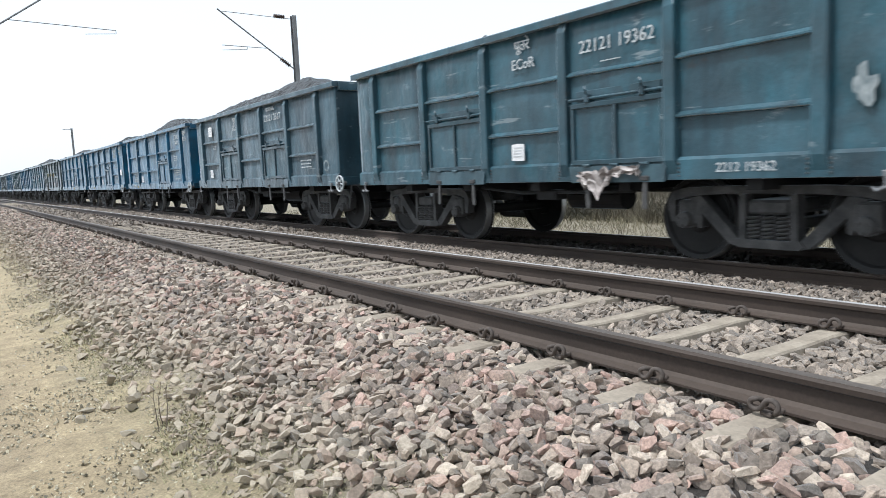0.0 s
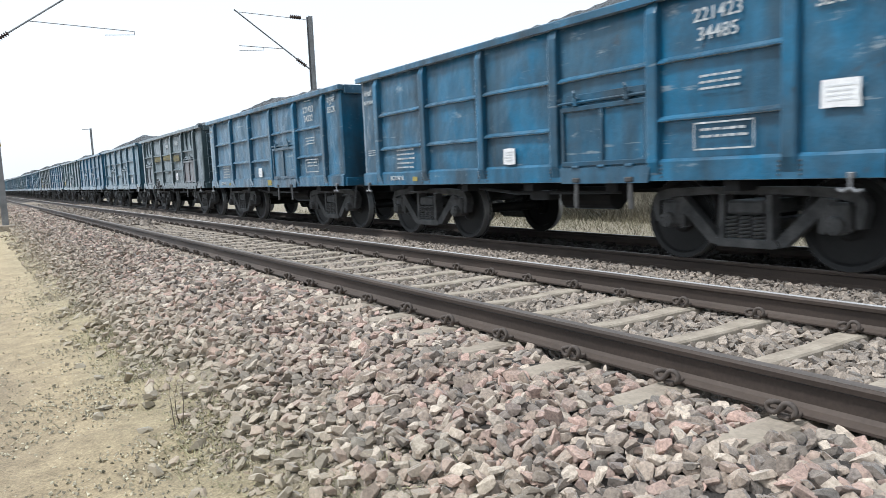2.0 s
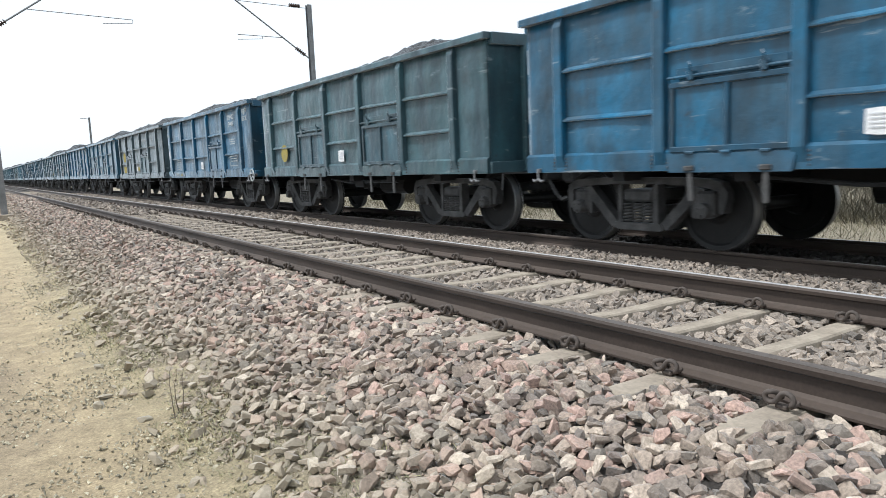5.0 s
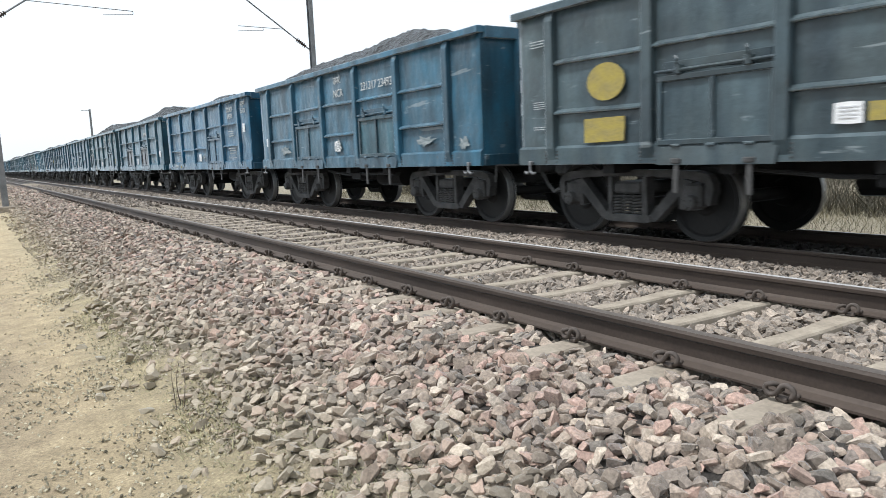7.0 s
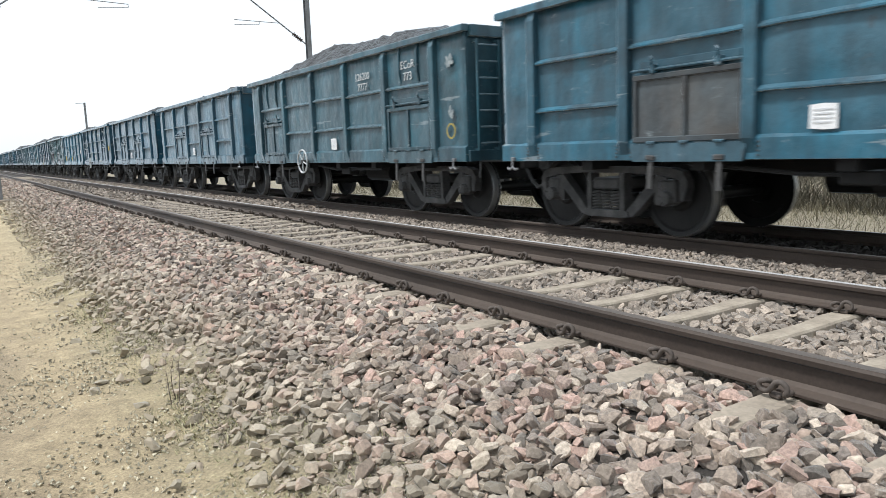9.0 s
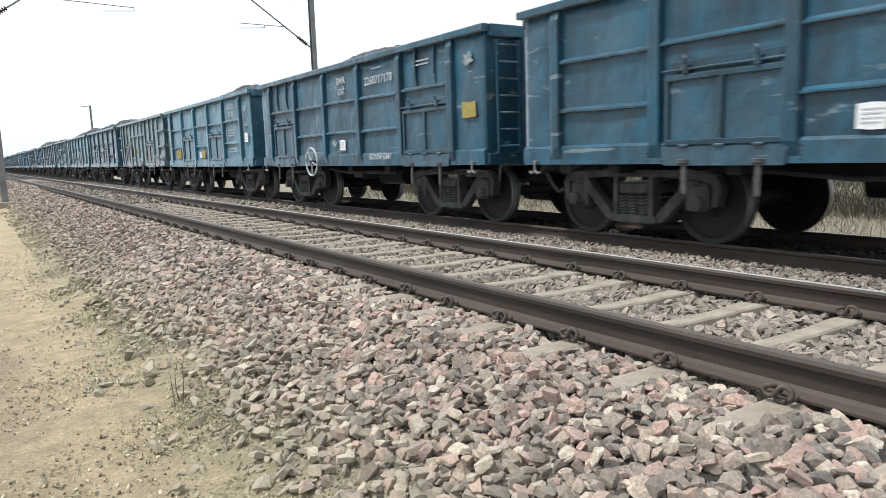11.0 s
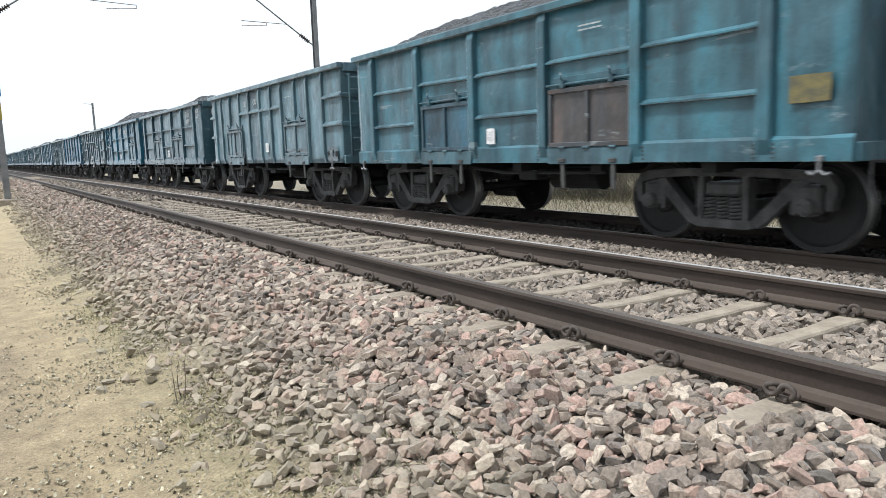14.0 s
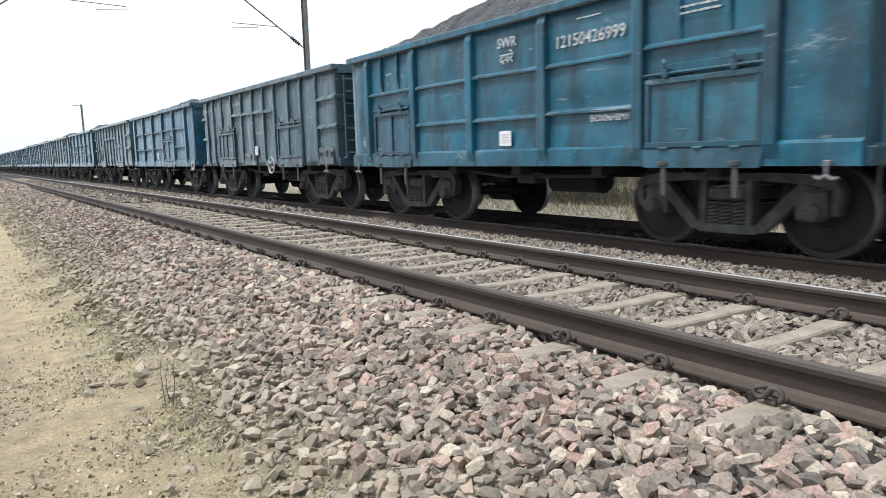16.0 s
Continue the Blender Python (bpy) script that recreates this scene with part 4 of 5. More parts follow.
def secr(number, wheel=False, u=8.1, paper=4.65, more=()):
    return dict(kind="A", col=BLUE, doors=[(D3, BLUE)], text=[("221423", u, 2.68, 0.2), (number, u, 2.48, 0.2), ("SECR", 9.34, 2.57, 0.18), ("दपूमरे", 9.34, 2.78, 0.18), ("वापसी", 0.33, 2.72, 0.13), ("RETURN", 0.33, 2.56, 0.1), ("BOXNHL", 1.34, 1.07, 0.12)],
                bars=[(1, u, 2.94, 0.36), (3, 8.13, 2.1, 0.5), (2, 8.17, 1.53, 0.56), (5, 1.65, 1.62, 0.6), (3, 0.4, 1.66, 0.32)],
                marks=[("frame", WHITE, 8.17, 1.46, 0.72, 0.6), (1, PAPER, paper, 1.38, 0.26, 0.24), (4, YELLOW, 1.97, 1.09, 0.16, 0.08), *more], wheels=[(10.12, 1.03, 0.155, 4)] if wheel else (),
                label="blue painted steel coal wagon with white lettering, heaped with coal")


def plain(kind, col, doors, label, **more):
    return dict(kind=kind, col=col, doors=doors, label=label + " open coal wagon, heaped with coal", **more)


SPEC = {
    1: plain("A", DARK, [(D1, DARK), (D3, DARK)], "dark grey-green dented steel", text=[("ECoR", 4.83, 2.55, 0.2), ("पूतरे", 4.82, 2.8, 0.2), ("22121 19362", 6.47, 2.58, 0.22), ("2212 19362", 8.16, 1.06, 0.14)],
             bars=[(1, 6.4, 2.44, 0.3)], marks=[(1, PAPER, 4.69, 1.41, 0.26, 0.24), (2, FAINT, 9.28, 1.79, 0.22, 0.4)]),
    2: plain("A", (0.036, 0.07, 0.086), [(D1, DARK), (D3, DARK)], "grey-blue weathered steel", text=[("ECoR", 3.7, 2.55, 0.2), ("पूतरे", 3.7, 2.76, 0.2), ("22121 2517", 6.4, 2.6, 0.22), ("BOXNHL", 6.3, 2.84, 0.13)],
             bars=[(3, 8.22, 1.56, 0.56), (3, 1.8, 2.2, 0.3)], marks=[(3, PAPER, 1.52, 2.65, 0.32, 0.28), (1, PAPER, 1.38, 1.41, 0.26, 0.24), (2, FAINT, 0.46, 1.6, 0.26, 0.2), ("ring", FAINT, 9.25, 1.41, 0.24, 0.24)], wheels=[(10.12, 1.03, 0.155, 6)]),
    3: secr("34478", True, 8.38, 2.9, [(3, PAPER, 0.48, 1.83, 0.28, 0.26)]), 4: secr("34485", True, 8.1, 4.62, [(3, PAPER, 9.38, 1.76, 0.36, 0.26)]), 5: secr("34232", False, 8.1, 4.68, [(4, YELLOW, 5.37, 1.1, 0.28, 0.14)]),
    6: plain("C", OLIVE, [(C0, BROWN), (C4, RUSTY)], "grey-olive weathered steel", text=[("SWR", 4.87, 2.52, 0.22), ("दपरे", 4.82, 2.75, 0.22), ("15065", 6.4, 2.6, 0.24), ("3567", 5.24, 1.06, 0.16)],
             marks=[(4, OLD_YELLOW, 3.2, 2.19, 1.25, 0.2), (5, OLD_YELLOW, 4.85, 2.2, 1.38, 0.24), (7, OLD_YELLOW, 6.3, 2.12, 0.9, 0.22), (6, OLD_YELLOW, 0.5, 2.18, 0.36, 0.22), (1, PAPER, 6.22, 1.43, 0.28, 0.26), (8, FAINT, 4.6, 1.62, 0.7, 0.12), (9, FAINT, 5.0, 1.08, 1.1, 0.14)],
             wheels=[(3.55, 1.08, 0.29, 5, UNDER)]),
    7: plain("A", SLATE, [(D1, SLATE), (D3, SLATE)], "blue-grey steel", marks=[(1, PAPER, 8.1, 1.42, 0.26, 0.26), (2, FAINT, 2.2, 1.44, 0.25, 0.2)], wheels=[(10.1, 1.03, 0.155, 6)]),
    8: plain("A", BLUE, [(D1, BLUE), (D3, BLUE)], "blue steel", marks=[(1, PAPER, 4.7, 1.4, 0.26, 0.24)]),
    9: plain("A", (0.045, 0.086, 0.092), [(D1, DARK), (D3, DARK)], "dark teal weathered steel", bars=[(3, 0.35, 2.2, 0.3), (2, 2.0, 1.68, 0.3)], marks=[("disc", YELLOW, 1.5, 1.55, 0.42, 0.42), (1, PAPER, 4.7, 1.4, 0.26, 0.24)]),
    10: secr("34461", True, 8.1, 4.75, [(3, PAPER, 0.45, 1.85, 0.3, 0.24)]),
    11: plain("A", (0.058, 0.072, 0.073), [(D1, (0.058, 0.075, 0.078)), (D3, (0.04, 0.095, 0.10))], "grey weathered steel", text=[("12105190", 6.36, 2.58, 0.18)], bars=[(2, 4.6, 2.72, 0.3), (3, 8.06, 2.75, 0.6), (3, 0.42, 2.66, 0.28), (4, 0.44, 1.84, 0.22), (2, 0.44, 1.5, 0.22)],
              marks=[("disc", YELLOW, 1.67, 2.0, 0.62, 0.46), (4, YELLOW, 1.64, 1.42, 0.66, 0.3), (1, PAPER, 4.6, 1.42, 0.26, 0.2), (5, YELLOW, 4.95, 1.42, 0.34, 0.18), ("ring", FAINT, 9.33, 2.76, 0.24, 0.24), (3, FAINT, 9.35, 2.27, 0.26, 0.26)]),
    12: plain("A", (0.036, 0.098, 0.14), [(D1, SLATE), (D3, DARK)], "blue worn steel", text=[("NCR", 4.83, 2.47, 0.22), ("उमरे", 4.8, 2.74, 0.22), ("221317 23493", 6.5, 2.5, 0.22)],
              marks=[(3, FAINT, 4.7, 1.45, 0.42, 0.3), (1, PAPER, 4.68, 1.44, 0.26, 0.22), (3, PAPER, 0.52, 1.66, 0.2, 0.2), (7, FAINT, 1.66, 1.42, 0.8, 0.26), (8, FAINT, 8.2, 1.42, 0.7, 0.2), (3, FAINT, 9.35, 1.36, 0.3, 0.24)]),
    13: secr("34270", False, 8.1, 4.62, [(3, FAINT, 5.04, 1.4, 0.26, 0.2), (3, PAPER, 9.36, 2.15, 0.2, 0.24)]),
    14: plain("A", (0.026, 0.088, 0.12), [(D1, BROWN), (D3, BROWN)], "teal-blue worn steel", bars=[(2, 4.71, 2.7, 0.34)], text=[("21517830", 6.6, 2.48, 0.18), ("CU", 8.53, 1.38, 0.22)], marks=[(1, PAPER, 4.72, 1.38, 0.26, 0.24), (3, PAPER, 9.35, 1.64, 0.28, 0.24), (7, FAINT, 7.9, 1.4, 0.4, 0.2)]),
    15: plain("C", DARK, [(C0, DARK), (C4, DARK)], "dark slate steel", text=[("ECoR", 8.1, 2.62, 0.2), ("773", 8.1, 2.42, 0.2), ("126200", 6.4, 2.58, 0.2), ("7777", 6.4, 2.38, 0.2)],
              marks=[(1, PAPER, 5.0, 1.38, 0.26, 0.24), ("ring", YELLOW, 9.4, 1.48, 0.26, 0.26), (3, FAINT, 9.4, 2.6, 0.25, 0.25), (2, FAINT, 9.4, 1.78, 0.15, 0.22)], wheels=[(3.6, 1.02, 0.26, 5)]),
    16: plain("A", SLATE, [(D1, SLATE), (D3, SLATE)], "slate blue steel", marks=[(1, PAPER, 4.7, 1.4, 0.26, 0.24)]),
    17: plain("A", DEEP, [(D1, DEEP), (D3, DEEP)], "deep blue steel", marks=[(1, PAPER, 4.7, 1.4, 0.26, 0.24)]),
    18: plain("C", DEEP, [(C0, DEEP), (C4, DEEP)], "deep slate-blue steel", text=[("SWR", 4.85, 2.68, 0.2), ("दपरे", 4.85, 2.46, 0.2), ("2260717178", 6.45, 2.55, 0.22), ("BOXNHSM1", 6.45, 1.1, 0.17)],
              bars=[(1, 6.4, 2.84, 0.4), (2, 8.0, 2.78, 0.5)], marks=[(1, PAPER, 4.82, 1.42, 0.26, 0.22), (2, FAINT, 4.42, 1.46, 0.24, 0.16), (3, FAINT, 9.4, 2.64, 0.3, 0.25), (7, YELLOW, 9.4, 1.86, 0.36, 0.24)], wheels=[(3.48, 1.08, 0.31, 5)]),
    19: plain("A", (0.05, 0.15, 0.20), [(D1, TEAL), (D3, TEAL)], "teal blue steel", text=[("220220", 8.05, 2.68, 0.2), ("11550", 8.05, 2.46, 0.2), ("ER", 9.36, 2.55, 0.18)], bars=[(3, 8.05, 2.06, 0.6), (2, 8.1, 1.52, 0.7), (3, 9.38, 2.2, 0.3), (3, 0.35, 2.78, 0.3), (1, 1.5, 1.1, 0.44)],
              marks=[(4, YELLOW, 1.6, 1.46, 0.66, 0.32), (6, YELLOW, 0.36, 1.74, 0.36, 0.15), (5, YELLOW, 4.92, 1.39, 0.4, 0.28), (1, PAPER, 4.54, 1.39, 0.24, 0.2), (3, PAPER, 9.38, 1.8, 0.28, 0.26)]),
    20: plain("B", PALE, [(B1, (0.12, 0.056, 0.05)), (B2, BROWN)], "pale grey worn many-ribbed steel", bars=[(2, 6.95, 2.58, 0.3), (1, 4.5, 2.62, 0.4)],
              marks=[(5, YELLOW, 4.7, 1.72, 0.42, 0.26), (1, PAPER, 3.7, 1.33, 0.22, 0.22)], wheels=[(6.28, 1.0, 0.22, 4, UNDER)], plates=[(9.45, 1.14, 0.74, 0.26), (8.5, 1.16, 0.7, 0.3), (5.4, 1.12, 0.8, 0.2), (3.7, 1.13, 0.6, 0.24)]),
    21: plain("A", (0.02, 0.068, 0.094), [(D1, DARK), (D3, RUSTY)], "slate blue worn steel", text=[("ECR", 4.74, 2.76, 0.22), ("पूमरे", 4.71, 2.52, 0.22), ("21111 2059", 6.5, 2.58, 0.2)], bars=[(3, 1.71, 2.8, 0.3)],
              marks=[(1, PAPER, 4.72, 1.41, 0.26, 0.22), (8, RED, 4.86, 1.83, 0.5, 0.1), (3, PAPER, 9.45, 1.6, 0.28, 0.28), (7, RED, 8.2, 1.55, 0.9, 0.14), (4, YELLOW, 4.52, 1.09, 0.34, 0.16)]),
    22: plain("A", (0.05, 0.125, 0.148), [(D1, SLATE), (D3, (0.10, 0.066, 0.053))], "teal-grey worn steel", bars=[(2, 6.5, 2.72, 0.4)], marks=[(1, PAPER, 4.42, 1.39, 0.2, 0.24), (4, OLD_YELLOW, 9.36, 1.68, 0.4, 0.26)]),
    23: plain("B", (0.105, 0.162, 0.178), [(B1, (0.105, 0.162, 0.178)), (B2, (0.105, 0.162, 0.178))], "blue-grey many-ribbed steel", text=[("SE", 3.75, 2.6, 0.2), ("CR", 4.55, 2.6, 0.2)], bars=[(1, 7.0, 2.62, 0.4)], marks=[(1, PAPER, 5.36, 1.42, 0.22, 0.24)], plates=[(9.45, 1.1, 0.5, 0.18), (B2, 1.1, 1.5, 0.2), (B1, 1.1, 1.5, 0.2)]),
    24: plain("A", (0.03, 0.072, 0.088), [(D1, DARK), (D3, DARK)], "dark slate steel", text=[("221317", 8.05, 2.66, 0.2), ("28547", 8.05, 2.44, 0.2), ("NCR", 9.36, 2.74, 0.18), ("उमरे", 9.36, 2.53, 0.18), ("BOXNHL", 1.6, 1.06, 0.14)],
              bars=[(1, 8.0, 2.84, 0.4)], marks=[(3, FAINT, 4.9, 1.4, 0.42, 0.34), (1, PAPER, 4.86, 1.4, 0.3, 0.26), (2, FAINT, 4.4, 1.52, 0.22, 0.16)]),
    25: plain("C", BRIGHT, [(C0, DEEP), (C4, TEAL)], "bright blue worn steel", text=[("SWR", 4.86, 2.68, 0.2), ("दपरे", 4.85, 2.46, 0.2), ("12150426999", 6.46, 2.52, 0.22), ("BOXNHSM1", 6.81, 1.54, 0.12)],
              bars=[(1, 6.46, 2.84, 0.4), (2, 8.07, 2.7, 0.5), (2, 1.5, 2.66, 0.2)], marks=[(1, PAPER, 4.81, 1.39, 0.26, 0.22), (2, FAINT, 0.5, 1.44, 0.14, 0.22)]),
    26: plain("B", (0.055, 0.088, 0.098), [(B1, DARK), (B2, DARK)], "dark grey many-ribbed steel", marks=[(1, PAPER, 5.1, 1.4, 0.22, 0.24)], wheels=[(6.5, 1.02, 0.2, 4)], plates=[(9.42, 1.12, 0.7, 0.22), (4.6, 1.1, 0.9, 0.2)]),
    27: plain("A", (0.02, 0.09, 0.14), [(D3, BLUE)], "muted blue steel", marks=[(1, PAPER, 4.65, 1.4, 0.24, 0.24)], wheels=[(10.1, 1.03, 0.155, 6)]),
}
# distance haze is mixed into these colours, so the far wagons stand paler
HAZED_CYCLE = [("A", (0.06, 0.115, 0.14), "pale slate steel"), ("A", (0.045, 0.11, 0.15), "muted blue steel"), ("C", (0.055, 0.12, 0.14), "haze-paled teal steel"), ("B", (0.09, 0.13, 0.14), "grey many-ribbed steel"), ("A", (0.07, 0.12, 0.14), "haze-paled slate steel"), ("A", (0.04, 0.09, 0.12), "dull blue steel"), ("C", (0.07, 0.115, 0.125), "blue-grey steel")]


def train():
    made = []
    for k in range(-1, 57):
        spec = SPEC.get(k)
        if not spec:
            kind, col, label = HAZED_CYCLE[(k * 5 + 3) % 7]
            doors = {"A": [(D1, col), (D3, col)], "B": [(B1, col), (B2, col)], "C": [(C0, col), (C4, col)]}[kind]
            spec = plain(kind, col, doors, label, marks=[(1, PAPER, 4.85, 1.46, 0.26, 0.24)])
        made.append((k, wagon(k, spec)))
    return made


def torn_sheet(w):
    """A torn plastic sheet caught on a door's foot, crumpled and hanging."""
    bm = B()
    grid = []
    for i in range(25):
        row = []
        f = i / 24
        hang = 0.10 + 0.26 * math.exp(-((f - 0.36) / 0.13) ** 2) + 0.10 * math.exp(-((f - 0.12) / 0.08) ** 2) + 0.05 * noise.noise((i * 0.9, 3.0, 1.0))
        edge = 1.10 + 0.07 * f + 0.04 * noise.noise((i * 0.5, 8.0, 1.0))
        for j in range(9):
            u, z = 5.9 + 0.98 * f, edge - hang * j / 8
            row.append(bm.verts.new((-HALF_WIDE - 0.13 - 0.07 * noise.noise((i * 0.35, j * 0.4, 2.0)), HALF - u + 0.05 * noise.noise((i * 0.3, j * 0.3, 7.0)), z + 0.03 * noise.noise((i * 0.4, j * 0.4, 5.0)))))
        grid.append(row)
    for a, b in zip(grid, grid[1:]):
        for j in range(8):
            bm.faces.new((a[j], a[j + 1], b[j + 1], b[j]))
    bmesh.ops.solidify(bm, geom=bm.faces[:], thickness=0.004)
    part("torn_plastic_sheet", bm, PLASTIC, w, "torn pinkish-white plastic sheet caught on the door")


TRAIN = train()
torn_sheet(dict(TRAIN)[1])
sleepers()


# ---- overhead line masts ----
def mast(x, y, base, top, over, signs=False, arms=True):
    m = tagged(new("overhead_line_mast"), "grey steel overhead line mast with cantilever arms", "mast", group="overhead line masts")
    m.matrix_basis = pose(x, y, 0)
    s = 1 if over > x else -1
    bm = B()
    for e in (-0.1, 0.1):
        box(bm, -0.1, 0.1, e - 0.006, e + 0.006, base, top)
    box(bm, -0.005, 0.005, -0.094, 0.094, base, top)
    part("post", bm, MAST, m)
    part("footing", box(B(), -0.3, 0.3, -0.3, 0.3, base - 0.35, base + 0.1, 0.03), CONCRETE, m, "concrete footing block")
    if not arms:
        part("arm_stub", rod(B(), (s * 0.1, 0, top - 0.15), (s * 0.95, 0, top - 0.1), 0.03), MAST, m)
        return m
    a, b = (s * 0.1, 0, top - 2.27), (s * 3.3, 0, top)
    part("bracket_tube", rod(B(), a, b, 0.03), MAST, m)
    part("stay_tube", rod(B(), (s * 0.1, 0, top - 0.15), (s * 3.1, 0, top - 0.08), 0.013), MAST, m)
    at = lambda f: tuple(p + (q - p) * f for p, q in zip(a, b))
    arm = at(0.36 if s < 0 else 0.39)
    end = (s * 3.2, 0, arm[2] + 0.02) if s < 0 else (s * 4.85, 0, arm[2] - 0.12)
    part("register_arm", rod(B(), arm, end, 0.014), MAST, m)
    drop = end[0] + 1.05 if s < 0 else end[0]
    part("steady_arm", path_rod(B(), [(drop, 0, end[2]), (drop, 0, end[2] - 0.12), (drop - s * 1.05 if s > 0 else end[0], 0, end[2] - 0.2)], 0.011), MAST, m)
    for p, q in ((at(0.06), at(0.19)), ((s * 0.4, 0, top - 0.09), (s * 0.9, 0, top - 0.08))):
        p, q = Vector(p), Vector(q)
        run = (q - p).length
        prof = [(0, 0.03)]
        for i in range(6):
            x = run * (i + 0.5) / 6
            prof += [(x - 0.03, 0.04), (x - 0.008, 0.09), (x + 0.012, 0.085), (x + 0.03, 0.04)]
        bm = revolve(B(), prof + [(run, 0.03)], 12)
        bmesh.ops.transform(bm, matrix=Matrix.Translation(p) @ (q - p).to_track_quat("X", "Z").to_matrix().to_4x4(), verts=bm.verts[:])
        part("insulator", bm, INSULATOR, m, "brown ribbed insulator")
    if signs:
        part("number_plate", box(B(), -0.16, 0.16, -0.125, -0.11, 3.35, 3.72), BLUE_SIGN, m, "small blue enamel plate")
        part("warning_band", box(B(), -0.115, 0.115, -0.12, 0.12, 2.55, 3.3), YELLOW, m, "faded yellow painted band")
    return m


BLUE_SIGN = surface("blue_enamel", (0.05, 0.22, 0.5), (0.08, 0.28, 0.55), 4, 30, 0.5)
mast(1.0, 29.2, -0.3, 8.3, 3.67, True)
for y in (29.2, 95.0):
    mast(13.05, y, -0.75, 7.95, 8.58, arms=y < 50)


# ---- ballast ----
def stone_shapes(count, seed, corners=13):
    """Crushed stones: convex blocks with broken corners."""
    r = np.random.default_rng(seed)
    out = []
    for _ in range(count):
        p = r.uniform(-1, 1, (corners, 3))
        p /= (np.abs(p) ** 5).sum(1)[:, None] ** 0.2
        p *= r.uniform(0.82, 1.0, (corners, 1))
        p = p * r.uniform([0.85, 0.62, 0.45], [1.25, 0.95, 0.75])
        bm = B()
        for q in p:
            bm.verts.new(q)
        hull = bmesh.ops.convex_hull(bm, input=bm.verts[:])
        bmesh.ops.delete(bm, geom=[v for v in bm.verts if not v.link_faces], context="VERTS")
        bmesh.ops.triangulate(bm, faces=bm.faces[:])
        bm.verts.index_update()
        out.append((np.array([v.co[:] for v in bm.verts]), np.array([[v.index for v in f.verts] for f in bm.faces])))
        bm.free()
    return out


SHAPES, SMALL = stone_shapes(36, 11), stone_shapes(30, 12, 8)


def turned(n, r):
    q = r.normal(size=(n, 4))
    q /= np.linalg.norm(q, axis=1)[:, None]
    w, x, y, z = q.T
    return np.stack([np.stack([1 - 2 * (y * y + z * z), 2 * (x * y - w * z), 2 * (x * z + w * y)], 1),
                     np.stack([2 * (x * y + w * z), 1 - 2 * (x * x + z * z), 2 * (y * z - w * x)], 1),
                     np.stack([2 * (x * z - w * y), 2 * (y * z + w * x), 1 - 2 * (x * x + y * y)], 1)], 1)


def broken_shapes(count, seed, bevel):
    """Crushed stones: blocks cut by random flat breaks, their edges slightly worn off."""
    r = np.random.default_rng(seed)
    out = []
    for _ in range(count):
        bm = B()
        bmesh.ops.create_cube(bm, size=2.0)
        for _ in range(9):
            n = r.normal(size=3)
            n /= np.linalg.norm(n)
            at = n * r.uniform(0.62, 1.0)
            cut = bmesh.ops.bisect_plane(bm, geom=bm.verts[:] + bm.edges[:] + bm.faces[:], plane_co=at, plane_no=n, clear_outer=True)
            rim = [e for e in cut["geom_cut"] if isinstance(e, bmesh.types.BMEdge)]
            if rim:
                bmesh.ops.edgenet_fill(bm, edges=rim)
        bmesh.ops.remove_doubles(bm, verts=bm.verts[:], dist=0.06)
        if bevel:
            bmesh.ops.bevel(bm, geom=bm.edges[:], offset=0.055, segments=1, affect="EDGES", clamp_overlap=True)
        bmesh.ops.triangulate(bm, faces=bm.faces[:])
        bmesh.ops.recalc_face_normals(bm, faces=bm.faces[:])
        bm.verts.index_update()
        p = np.array([v.co[:] for v in bm.verts])
        if bevel:
            p = p + 0.02 * r.normal(size=p.shape)
        out.append((p * r.uniform([0.85, 0.62, 0.42], [1.2, 0.95, 0.7]), np.array([[v.index for v in f.verts] for f in bm.faces])))
        bm.free()
    return out


WORN, FINE_WORN = broken_shapes(30, 5, False), broken_shapes(30, 6, True)
PICKED = (1.25, 2.2, 1.7, 3.4)


def strewn(x0, x1, y0, y1, d, r, shift=0.0):
    """Spots about d apart, none in line with its neighbours."""
    nx, ny = max(1, int((x1 - x0) / d)), max(1, int((y1 - y0) / (0.866 * d)))
    i, j = np.meshgrid(np.arange(nx), np.arange(ny))
    x = x0 + (i + 0.5 * (j % 2) + shift + 0.25) * d + r.uniform(-0.3, 0.3, i.shape) * d
    y = y0 + (j + shift + 0.5) * 0.866 * d + r.uniform(-0.3, 0.3, i.shape) * d
    return x.ravel(), y.ravel()


def laid(n, r):
    """Turns that leave a stone on its flatter side, more or less."""
    yaw, a, b = r.uniform(0, 6.283, n), r.normal(0, 0.45, n), r.normal(0, 0.45, n)
    c, s = np.cos, np.sin
    o, l = np.zeros(n), np.ones(n)
    rz = np.stack([np.stack([c(yaw), -s(yaw), o], 1), np.stack([s(yaw), c(yaw), o], 1), np.stack([o, o, l], 1)], 1)
    rx = np.stack([np.stack([l, o, o], 1), np.stack([o, c(a), -s(a)], 1), np.stack([o, s(a), c(a)], 1)], 1)
    ry = np.stack([np.stack([c(b), o, s(b)], 1), np.stack([o, l, o], 1), np.stack([-s(b), o, c(b)], 1)], 1)
    return rx @ ry @ rz


def clear_of_sleepers(x, y, s, r):
    off = np.abs((y - Y0 + SLEEPER / 2) % SLEEPER - SLEEPER / 2)
    return ~((x > 2.62) & (x < 4.62) & (off < 0.085 + 0.55 * s)) & ~((x > 2.32) & (x <= 2.62) & (off < 0.07 + 0.3 * s) & (r.random(len(x)) < 0.9))


